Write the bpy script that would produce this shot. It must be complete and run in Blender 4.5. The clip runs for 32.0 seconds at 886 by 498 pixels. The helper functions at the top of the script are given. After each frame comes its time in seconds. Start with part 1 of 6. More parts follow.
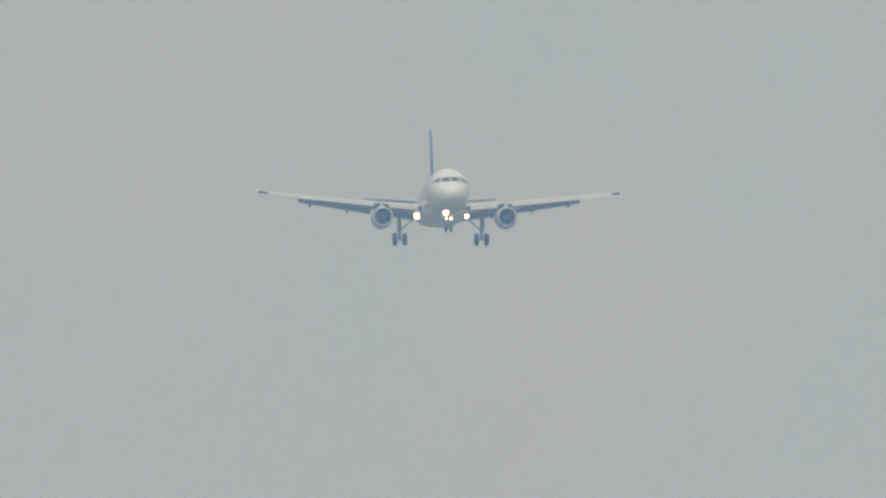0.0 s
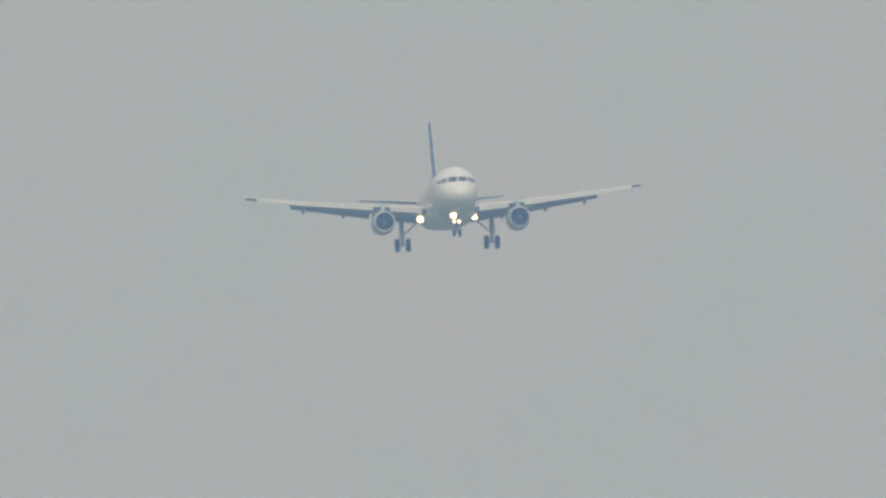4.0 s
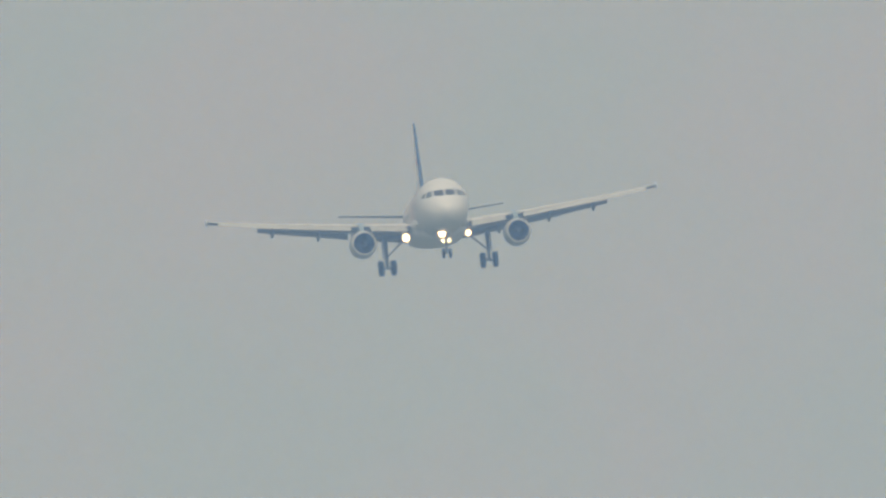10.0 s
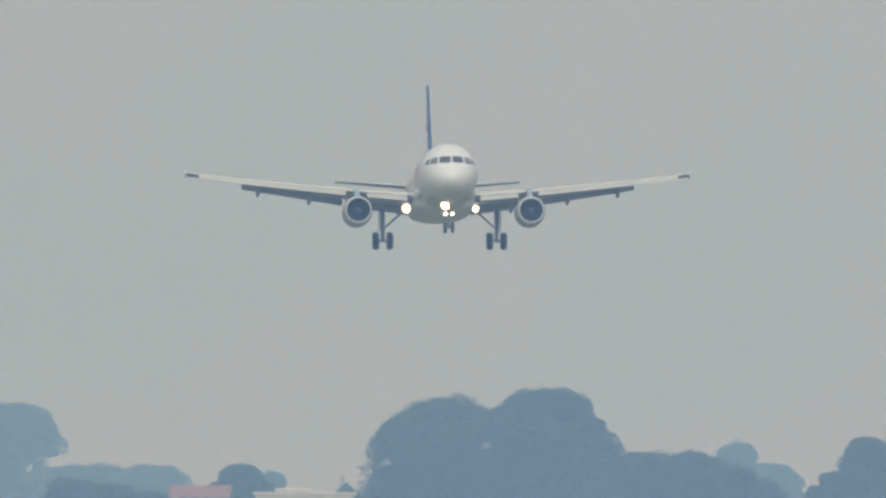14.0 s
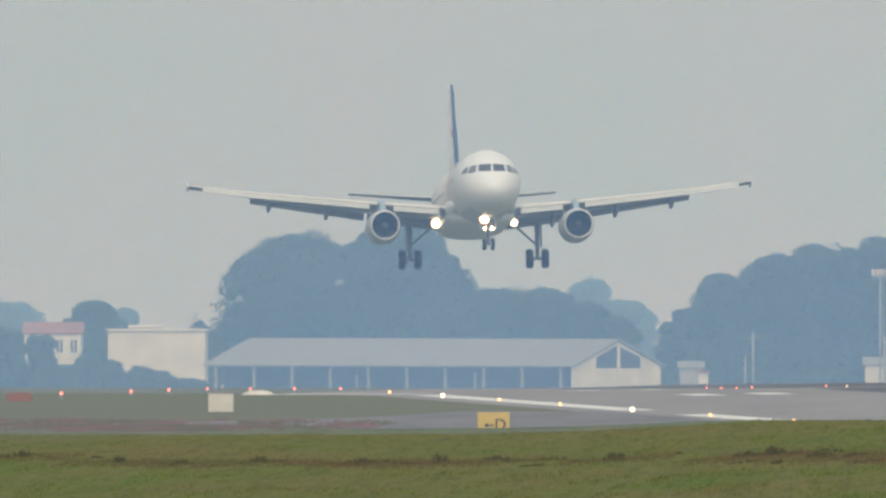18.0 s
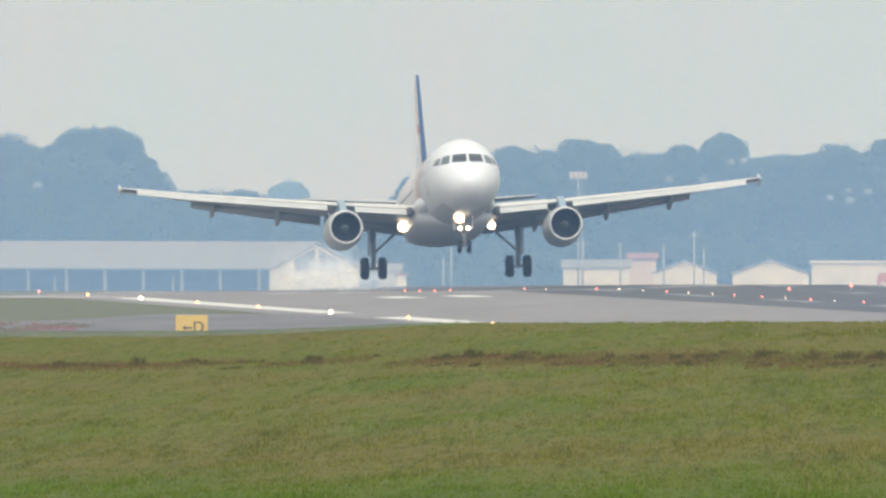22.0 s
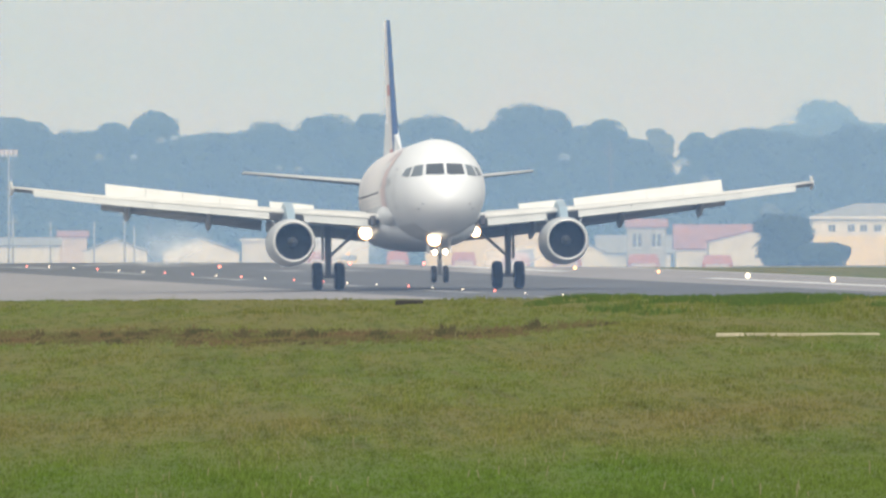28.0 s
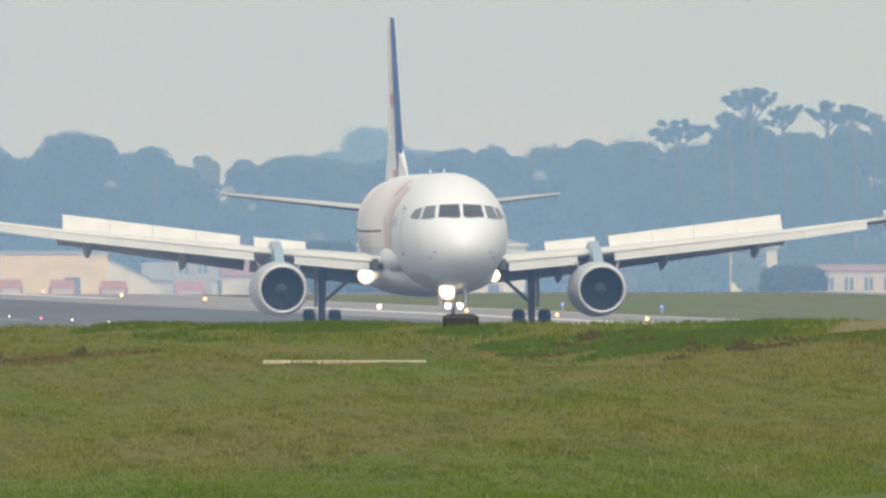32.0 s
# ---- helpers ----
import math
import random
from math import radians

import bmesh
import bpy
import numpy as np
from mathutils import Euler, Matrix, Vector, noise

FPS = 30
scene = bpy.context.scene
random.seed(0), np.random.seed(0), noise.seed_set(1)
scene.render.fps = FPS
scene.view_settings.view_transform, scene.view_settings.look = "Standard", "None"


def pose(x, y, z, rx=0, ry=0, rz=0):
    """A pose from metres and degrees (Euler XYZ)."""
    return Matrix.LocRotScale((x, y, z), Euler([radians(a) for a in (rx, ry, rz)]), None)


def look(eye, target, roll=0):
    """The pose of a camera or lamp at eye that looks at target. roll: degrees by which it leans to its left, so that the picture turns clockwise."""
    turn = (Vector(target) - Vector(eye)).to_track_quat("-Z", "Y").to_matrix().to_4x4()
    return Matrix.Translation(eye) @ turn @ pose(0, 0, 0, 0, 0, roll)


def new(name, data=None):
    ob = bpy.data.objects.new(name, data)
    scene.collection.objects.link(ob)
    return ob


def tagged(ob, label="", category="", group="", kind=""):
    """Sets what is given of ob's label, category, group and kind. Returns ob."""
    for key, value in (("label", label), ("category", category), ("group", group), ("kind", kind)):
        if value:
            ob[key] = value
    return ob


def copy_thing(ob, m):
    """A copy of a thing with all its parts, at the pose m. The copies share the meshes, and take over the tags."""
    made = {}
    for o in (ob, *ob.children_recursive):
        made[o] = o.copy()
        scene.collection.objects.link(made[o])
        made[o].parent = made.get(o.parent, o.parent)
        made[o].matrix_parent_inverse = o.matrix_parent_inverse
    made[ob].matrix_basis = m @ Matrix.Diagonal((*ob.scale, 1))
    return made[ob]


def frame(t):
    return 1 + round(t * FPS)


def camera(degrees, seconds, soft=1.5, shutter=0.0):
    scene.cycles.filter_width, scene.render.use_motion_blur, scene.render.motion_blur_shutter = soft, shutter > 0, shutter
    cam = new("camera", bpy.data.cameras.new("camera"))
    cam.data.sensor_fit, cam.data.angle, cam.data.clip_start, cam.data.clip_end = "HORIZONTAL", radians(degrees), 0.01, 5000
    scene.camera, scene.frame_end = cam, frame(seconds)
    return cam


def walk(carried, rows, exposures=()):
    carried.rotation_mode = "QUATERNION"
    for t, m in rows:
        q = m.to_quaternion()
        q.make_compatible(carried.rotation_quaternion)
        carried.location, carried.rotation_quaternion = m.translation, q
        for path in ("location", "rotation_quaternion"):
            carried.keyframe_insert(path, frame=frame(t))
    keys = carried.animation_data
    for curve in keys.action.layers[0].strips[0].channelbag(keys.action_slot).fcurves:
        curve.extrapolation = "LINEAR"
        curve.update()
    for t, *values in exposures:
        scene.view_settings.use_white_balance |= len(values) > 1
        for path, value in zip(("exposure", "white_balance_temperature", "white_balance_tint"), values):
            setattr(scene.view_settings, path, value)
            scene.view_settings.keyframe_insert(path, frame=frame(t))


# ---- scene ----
LENS = 1.5678            # a long telephoto from one spot on the bank beside the runway
EYE = 6.3

cam = camera(LENS, 32.0, soft=2.6)
walk(cam, [
    (0.0, pose(0, 0, 6.30, 90.9988, 0, 2.0260)),
    (0.5, pose(0, 0, 6.30, 90.9593, 0, 2.0146)),
    (1.0, pose(0, 0, 6.30, 90.9535, 0, 1.9808)),
    (1.5, pose(0, 0, 6.30, 90.9611, 0, 1.9603)),
    (2.0, pose(0, 0, 6.30, 90.9398, 0, 1.9487)),
    (2.5, pose(0, 0, 6.30, 90.9148, 0, 1.9021)),
    (4.5, pose(0, 0, 6.30, 90.8153, 0, 1.8069)),
    (5.0, pose(0, 0, 6.30, 90.7945, 0, 1.7736)),
    (5.5, pose(0, 0, 6.30, 90.7833, 0, 1.7615)),
    (6.0, pose(0, 0, 6.30, 90.7507, 0, 1.7385)),
    (6.5, pose(0, 0, 6.30, 90.7064, 0, 1.7073)),
    (7.0, pose(0, 0, 6.30, 90.7002, 0, 1.6362)),
    (7.5, pose(0, 0, 6.30, 90.6965, 0, 1.6046)),
    (8.0, pose(0, 0, 6.30, 90.6915, 0, 1.5737)),
    (8.5, pose(0, 0, 6.30, 90.6672, 0, 1.5443)),
    (9.0, pose(0, 0, 6.30, 90.6247, 0, 1.5106)),
    (9.5, pose(0, 0, 6.30, 90.6075, 0, 1.4785)),
    (10.0, pose(0, 0, 6.30, 90.5923, 0, 1.4382)),
    (10.5, pose(0, 0, 6.30, 90.5726, 0, 1.4044)),
    (11.0, pose(0, 0, 6.30, 90.5356, 0, 1.3345)),
    (11.5, pose(0, 0, 6.30, 90.5008, 0, 1.2835)),
    (12.0, pose(0, 0, 6.30, 90.4520, 0, 1.2559)),
    (12.5, pose(0, 0, 6.30, 90.4100, 0, 1.2559)),
    (13.0, pose(0, 0, 6.30, 90.3780, 0, 1.2059)),
    (13.5, pose(0, 0, 6.30, 90.3470, 0, 1.1789)),
    (15.5, pose(0, 0, 6.30, 90.2086, 0, 1.1190)),
    (16.0, pose(0, 0, 6.30, 90.2025, 0, 1.0888)),
    (16.5, pose(0, 0, 6.30, 90.1645, 0, 1.0298)),
    (17.0, pose(0, 0, 6.30, 90.1272, 0, 0.9452)),
    (17.5, pose(0, 0, 6.30, 90.0549, 0, 0.9145)),
    (18.0, pose(0, 0, 6.30, 90.0177, 0, 0.9067)),
    (18.5, pose(0, 0, 6.30, 89.9824, 0, 0.8524)),
    (19.0, pose(0, 0, 6.30, 89.9570, 0, 0.7159)),
    (19.5, pose(0, 0, 6.30, 89.9340, 0, 0.6318)),
    (20.0, pose(0, 0, 6.30, 89.9127, 0, 0.6123)),
    (20.5, pose(0, 0, 6.30, 89.8888, 0, 0.5953)),
    (21.0, pose(0, 0, 6.30, 89.8916, 0, 0.5199)),
    (21.5, pose(0, 0, 6.30, 89.8704, 0, 0.4143)),
    (22.0, pose(0, 0, 6.30, 89.8454, 0, 0.3726)),
    (22.5, pose(0, 0, 6.30, 89.8291, 0, 0.2954)),
    (23.0, pose(0, 0, 6.30, 89.8200, 0, 0.2089)),
    (23.5, pose(0, 0, 6.30, 89.8278, 0, 0.1297)),
    (24.0, pose(0, 0, 6.30, 89.8363, 0, 0.0475)),
    (24.5, pose(0, 0, 6.30, 89.8206, 0, -0.0028)),
    (26.5, pose(0, 0, 6.30, 89.8287, 0, -0.3161)),
    (27.0, pose(0, 0, 6.30, 89.8268, 0, -0.4426)),
    (27.5, pose(0, 0, 6.30, 89.8163, 0, -0.5604)),
    (28.0, pose(0, 0, 6.30, 89.8063, 0, -0.6354)),
    (28.5, pose(0, 0, 6.30, 89.8102, 0, -0.7179)),
    (29.0, pose(0, 0, 6.30, 89.8131, 0, -0.7921)),
    (29.5, pose(0, 0, 6.30, 89.8216, 0, -0.9115)),
    (30.0, pose(0, 0, 6.30, 89.8739, 0, -1.0080)),
    (30.5, pose(0, 0, 6.30, 89.8988, 0, -1.1135)),
    (31.0, pose(0, 0, 6.30, 89.9012, 0, -1.2624)),
    (31.5, pose(0, 0, 6.30, 89.8768, 0, -1.3930)),
    (32.0, pose(0, 0, 6.30, 89.8546, 0, -1.4380)),
], exposures=[
    (0.0, -0.77, 6420, 10), (2.0, -0.78, 6420, 10), (5.0, -0.84, 6400, 10), (8.0, -0.88, 6420, 10), (10.0, -0.86, 6420, 10), (12.0, -0.76, 6450, 10), (13.0, -0.76, 6450, 10),
    (16.0, -0.76, 6450, 10), (17.0, -0.63, 6480, 10), (18.0, -0.56, 6480, 10), (19.0, -0.27, 6500, 10), (20.0, -0.24, 6560, 10), (21.0, -0.15, 6580, 10), (24.0, -0.15, 6580, 10),
    (28.0, -0.13, 6600, 10), (30.0, -0.10, 6600, 10), (31.0, -0.10, 6600, 10), (32.0, -0.29, 6600, 10)])

# ---- light: a bright overcast sky, thin sun behind the camera ----
SUN_HEIGHT, SUN_SIDE = 32.0, 176.0      # degrees above the horizon; compass turn from +y
world = bpy.data.worlds.new("overcast_sky")
scene.world = world
world.use_nodes = True
wn, wl = world.node_tree.nodes, world.node_tree.links
wn.clear()
w_out, w_bg = wn.new("ShaderNodeOutputWorld"), wn.new("ShaderNodeBackground")
w_sky = wn.new("ShaderNodeTexSky")
w_sky.sky_type, w_sky.sun_disc = "NISHITA", False
w_sky.sun_elevation, w_sky.sun_rotation = radians(SUN_HEIGHT), radians(SUN_SIDE)
w_sky.dust_density, w_sky.air_density = 4.0, 1.0
w_co = wn.new("ShaderNodeTexCoord")
w_noise = wn.new("ShaderNodeTexNoise")
w_noise.inputs["Scale"].default_value, w_noise.inputs["Detail"].default_value = 100.0, 3.0
w_ramp = wn.new("ShaderNodeValToRGB")
w_ramp.color_ramp.elements[0].position, w_ramp.color_ramp.elements[1].position = 0.38, 0.62
w_ramp.color_ramp.elements[0].color, w_ramp.color_ramp.elements[1].color = (6.28, 6.74, 6.30, 1), (7.05, 6.50, 6.16, 1)
w_mix = wn.new("ShaderNodeMix")
w_mix.data_type, w_mix.inputs["Factor"].default_value = "RGBA", 0.88
wl.new(w_co.outputs["Generated"], w_noise.inputs["Vector"])
wl.new(w_noise.outputs["Fac"], w_ramp.inputs["Fac"])
wl.new(w_sky.outputs["Color"], w_mix.inputs["A"])
wl.new(w_ramp.outputs["Color"], w_mix.inputs["B"])
wl.new(w_mix.outputs["Result"], w_bg.inputs["Color"])
w_up, w_rise = wn.new("ShaderNodeSeparateXYZ"), wn.new("ShaderNodeMapRange")      # an overcast sky is brighter overhead
wl.new(w_co.outputs["Generated"], w_up.inputs[0])
wl.new(w_up.outputs["Z"], w_rise.inputs["Value"])
w_rise.inputs["From Min"].default_value, w_rise.inputs["From Max"].default_value = 0.04, 1.0
w_rise.inputs["To Min"].default_value, w_rise.inputs["To Max"].default_value = 0.1, 0.17
wl.new(w_rise.outputs["Result"], w_bg.inputs["Strength"])
wl.new(w_bg.outputs["Background"], w_out.inputs["Surface"])

sun = new("sun", bpy.data.lights.new("sun", "SUN"))
sun.data.energy, sun.data.angle, sun.data.color = 2.35, radians(32), (1.0, 0.992, 0.978)
sa, se = radians(SUN_SIDE), radians(SUN_HEIGHT)
sun.matrix_world = look((0, 0, 50), (-math.sin(sa) * math.cos(se), -math.cos(sa) * math.cos(se), 50 - math.sin(se)))

# ---- materials ----
def mat(name, color, rough=0.6, metal=0.0, vary=0.12, scale=3.0, bump=0.0, bump_scale=20.0, other=None, coat=0.0, stretch=(1, 1, 1), per_object=0.0, spread=(0.35, 0.68)):
    """A surface with variation at two scales; other: a second colour for the coarse patches."""
    m = bpy.data.materials.new(name)
    m.use_nodes = True
    n, l = m.node_tree.nodes, m.node_tree.links
    b = n["Principled BSDF"]
    b.inputs["Roughness"].default_value, b.inputs["Metallic"].default_value = rough, metal
    b.inputs["Coat Weight"].default_value, b.inputs["Coat Roughness"].default_value = coat, 0.3
    co, mp = n.new("ShaderNodeTexCoord"), n.new("ShaderNodeMapping")
    mp.inputs["Scale"].default_value = stretch
    l.new(co.outputs["Object"], mp.inputs["Vector"])
    big, fine = n.new("ShaderNodeTexNoise"), n.new("ShaderNodeTexNoise")
    big.inputs["Scale"].default_value, big.inputs["Detail"].default_value = scale, 4
    fine.inputs["Scale"].default_value, fine.inputs["Detail"].default_value = scale * 9, 3
    for t in (big, fine):
        l.new(mp.outputs["Vector"], t.inputs["Vector"])
    c2 = other or tuple(max(0, c * (1 - 2 * vary)) for c in color)
    ramp = n.new("ShaderNodeValToRGB")
    ramp.color_ramp.elements[0].position, ramp.color_ramp.elements[1].position = spread
    ramp.color_ramp.elements[0].color, ramp.color_ramp.elements[1].color = (*c2, 1), (*color, 1)
    l.new(big.outputs["Fac"], ramp.inputs["Fac"])
    hs = n.new("ShaderNodeHueSaturation")
    l.new(ramp.outputs["Color"], hs.inputs["Color"])
    mr = n.new("ShaderNodeMapRange")
    mr.inputs["From Min"].default_value, mr.inputs["From Max"].default_value = 0.25, 0.75
    mr.inputs["To Min"].default_value, mr.inputs["To Max"].default_value = 1 - vary, 1 + vary
    l.new(fine.outputs["Fac"], mr.inputs["Value"])
    if per_object:
        info, add = n.new("ShaderNodeObjectInfo"), n.new("ShaderNodeMath")
        sub = n.new("ShaderNodeMapRange")
        sub.inputs["To Min"].default_value, sub.inputs["To Max"].default_value = -per_object, per_object
        l.new(info.outputs["Random"], sub.inputs["Value"])
        l.new(mr.outputs["Result"], add.inputs[0])
        l.new(sub.outputs["Result"], add.inputs[1])
        l.new(add.outputs["Value"], hs.inputs["Value"])
    else:
        l.new(mr.outputs["Result"], hs.inputs["Value"])
    l.new(hs.outputs["Color"], b.inputs["Base Color"])
    if bump:
        bn, bt = n.new("ShaderNodeBump"), n.new("ShaderNodeTexNoise")
        bt.inputs["Scale"].default_value = bump_scale
        l.new(mp.outputs["Vector"], bt.inputs["Vector"])
        bn.inputs["Strength"].default_value = bump
        l.new(bt.outputs["Fac"], bn.inputs["Height"])
        l.new(bn.outputs["Normal"], b.inputs["Normal"])
    return m


def glow(name, color, strength):
    """Lamp lenses and added bloom rings: the only things that give off light."""
    m = mat(name, tuple(0.4 * c for c in color), rough=0.2)
    b = m.node_tree.nodes["Principled BSDF"]
    b.inputs["Emission Color"].default_value, b.inputs["Emission Strength"].default_value = (*color, 1), strength
    return m


def veil(name, depth, soft=None):
    """Airborne droplets: per channel a share of the light is scattered and the rest passes; soft: fades towards the rim of its object."""
    share = [1 - math.exp(-d) for d in depth]
    m = bpy.data.materials.new(name)
    m.use_nodes = True
    n, l = m.node_tree.nodes, m.node_tree.links
    n.clear()
    out, add = n.new("ShaderNodeOutputMaterial"), n.new("ShaderNodeAddShader")
    clear, both = n.new("ShaderNodeBsdfTransparent"), n.new("ShaderNodeMixShader")
    d, t = n.new("ShaderNodeBsdfDiffuse"), n.new("ShaderNodeBsdfTranslucent")
    both.inputs[0].default_value = 0.5
    l.new(d.outputs[0], both.inputs[1])
    l.new(t.outputs[0], both.inputs[2])
    l.new(clear.outputs[0], add.inputs[0])
    l.new(both.outputs[0], add.inputs[1])
    l.new(add.outputs[0], out.inputs["Surface"])
    if soft is None:
        d.inputs["Color"].default_value = t.inputs["Color"].default_value = (*share, 1)
        clear.inputs["Color"].default_value = (*[1 - s for s in share], 1)
        return m
    co, ln, nz = n.new("ShaderNodeTexCoord"), n.new("ShaderNodeVectorMath"), n.new("ShaderNodeTexNoise")
    ln.operation = "LENGTH"
    l.new(co.outputs["Object"], ln.inputs[0])
    l.new(co.outputs["Object"], nz.inputs["Vector"])
    nz.inputs["Scale"].default_value, nz.inputs["Detail"].default_value = 2.2, 4
    fall, mul = n.new("ShaderNodeMapRange"), n.new("ShaderNodeMath")
    fall.interpolation_type = "SMOOTHSTEP"
    fall.inputs["From Min"].default_value, fall.inputs["From Max"].default_value = 0.1, 0.9
    fall.inputs["To Min"].default_value, fall.inputs["To Max"].default_value = 1.0, 0.0
    l.new(ln.outputs["Value"], fall.inputs["Value"])
    wob = n.new("ShaderNodeMapRange")
    wob.inputs["From Min"].default_value, wob.inputs["From Max"].default_value = 0.3, 0.7
    wob.inputs["To Min"].default_value, wob.inputs["To Max"].default_value = 0.3, 1.0
    l.new(nz.outputs["Fac"], wob.inputs["Value"])
    mul.operation = "MULTIPLY"
    l.new(fall.outputs["Result"], mul.inputs[0])
    l.new(wob.outputs["Result"], mul.inputs[1])
    for sock, c0, c1 in ((d.inputs["Color"], (0, 0, 0), share), (t.inputs["Color"], (0, 0, 0), share), (clear.inputs["Color"], (1, 1, 1), [1 - 0.85 * s for s in share])):
        mx = n.new("ShaderNodeMix")
        mx.data_type = "RGBA"
        mx.inputs["A"].default_value, mx.inputs["B"].default_value = (*c0, 1), (*c1, 1)
        l.new(mul.outputs["Value"], mx.inputs["Factor"])
        l.new(mx.outputs["Result"], sock)
    return m


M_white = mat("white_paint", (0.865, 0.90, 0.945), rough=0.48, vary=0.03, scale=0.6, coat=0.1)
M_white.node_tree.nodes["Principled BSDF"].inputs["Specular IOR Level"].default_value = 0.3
# grey of the rear lower side, also used as painted shade on the belly
M_belly = mat("belly_shade_and_side_grey", (0.68, 0.70, 0.72), rough=0.35, vary=0.05, scale=0.8)
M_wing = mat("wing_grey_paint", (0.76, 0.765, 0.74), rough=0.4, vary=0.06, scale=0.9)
# underside grey, darker than the top because shade is mixed into the colour
M_under = mat("wing_underside_shade_grey", (0.38, 0.385, 0.385), rough=0.5, vary=0.08, scale=0.8)
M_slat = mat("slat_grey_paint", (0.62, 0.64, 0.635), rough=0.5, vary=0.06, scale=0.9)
# shade below the tailplane, put into a dark base colour
M_shade = mat("tailplane_underside_shade", (0.13, 0.15, 0.18), rough=0.5, vary=0.06, scale=0.9)
M_nacelle = mat("nacelle_grey_paint", (0.56, 0.59, 0.62), rough=0.4, vary=0.05, scale=0.8)
M_metal = mat("bare_aluminium_lip", (0.78, 0.79, 0.79), rough=0.42, metal=0.55, vary=0.04, scale=2)
M_dark = mat("dark_intake_lining", (0.04, 0.052, 0.072), rough=0.6, vary=0.15, scale=4)
M_blade = mat("titanium_fan_blade", (0.03, 0.036, 0.046), rough=0.75, vary=0.1, scale=4)
M_spinner = mat("grey_spinner_paint", (0.13, 0.14, 0.15), rough=0.5, vary=0.1, scale=4)
M_tyre = mat("black_tyre_rubber", (0.025, 0.025, 0.027), rough=0.85, vary=0.2, scale=5)
M_strut = mat("grey_gear_paint", (0.30, 0.31, 0.33), rough=0.45, vary=0.1, scale=3)
M_glass = mat("cockpit_glass", (0.03, 0.035, 0.04), rough=0.08, vary=0.05, scale=2, coat=0.6)
# paler than the front glass: the sky's reflection is in its base colour
M_glass_side = mat("side_glass_sky_reflection", (0.16, 0.19, 0.21), rough=0.15, vary=0.08, scale=3)
M_pylon = mat("pale_blue_pylon_paint", (0.34, 0.46, 0.56), rough=0.4, vary=0.06, scale=1.0)
M_blue = mat("blue_livery_paint", (0.05, 0.11, 0.26), rough=0.35, vary=0.06, scale=0.6)
M_red = mat("red_livery_paint", (0.62, 0.25, 0.22), rough=0.35, vary=0.06, scale=0.6)
M_pink = mat("pale_pink_livery_paint", (0.93, 0.89, 0.89), rough=0.35, vary=0.06, scale=0.6)
M_rose = mat("rose_livery_paint", (0.84, 0.66, 0.65), rough=0.35, vary=0.08, scale=0.9)
M_seam = mat("dark_panel_seam", (0.10, 0.10, 0.11), rough=0.6, vary=0.1)
M_landing = glow("landing_light_lens", (1.0, 0.86, 0.62), 14.0)
# amber bloom of the landing lights, given to a glowing ring
M_bloom = glow("amber_lamp_bloom", (1.0, 0.5, 0.18), 2.2)
M_taxi = glow("taxi_light_lens", (1.0, 0.85, 0.6), 14.0)
M_lamp_w = glow("white_runway_lens", (1.0, 0.82, 0.6), 4.0)
M_lamp_o = glow("amber_runway_lens", (1.0, 0.52, 0.22), 3.6)
M_lamp_r = glow("red_lens", (1.0, 0.22, 0.16), 4.5)
M_lamp_b = glow("blue_lens", (0.15, 0.3, 1.0), 2.5)

# ---- small mesh helpers ----
def part(name, bm, material, parent=None, label="", smooth=True):
    me = bpy.data.meshes.new(name)
    bm.normal_update()
    bm.to_mesh(me)
    bm.free()
    for mm in (material if isinstance(material, (list, tuple)) else [material]):
        me.materials.append(mm)
    if smooth:
        me.shade_smooth()
    ob = new(name, me)
    ob.parent = parent
    return tagged(ob, label=label) if label else ob


def raw(name, verts, faces, material, parent=None, smooth=False):
    me = bpy.data.meshes.new(name)
    me.from_pydata([tuple(v) for v in verts], [], [tuple(f) for f in faces])
    me.update()
    me.materials.append(material)
    if smooth:
        me.shade_smooth()
    ob = new(name, me)
    ob.parent = parent
    return ob


def thing(name, m, label, category, group="", kind=""):
    e = new(name)
    e.empty_display_size = 0.5
    e.matrix_basis = m
    return tagged(e, label, category, group, kind)


def box(bm, x0, x1, y0, y1, z0, z1, bevel=0.0):
    vs = [bm.verts.new((x, y, z)) for x in (x0, x1) for y in (y0, y1) for z in (z0, z1)]
    fs = [bm.faces.new([vs[i] for i in f]) for f in ((0, 1, 3, 2), (4, 6, 7, 5), (0, 4, 5, 1), (2, 3, 7, 6), (0, 2, 6, 4), (1, 5, 7, 3))]
    if bevel:
        es = list({e for f in fs for e in f.edges})
        bmesh.ops.bevel(bm, geom=es, offset=bevel, segments=2, affect="EDGES", profile=0.5)
    return bm


def a_box(*a, **k):
    return box(bmesh.new(), *a, **k)


def rod(bm, a, b, r0, r1=None, seg=10, caps=True):
    a, b = Vector(a), Vector(b)
    r1 = r0 if r1 is None else r1
    qd = (b - a).to_track_quat("Z", "Y")
    rings = []
    for p, r in ((a, r0), (b, r1)):
        rings.append([bm.verts.new(p + qd @ Vector((r * math.cos(2 * math.pi * i / seg), r * math.sin(2 * math.pi * i / seg), 0))) for i in range(seg)])
    for i in range(seg):
        j = (i + 1) % seg
        bm.faces.new((rings[0][i], rings[0][j], rings[1][j], rings[1][i]))
    if caps:
        bm.faces.new(list(reversed(rings[0])))
        bm.faces.new(rings[1])
    return bm


def a_rod(*a, **k):
    return rod(bmesh.new(), *a, **k)


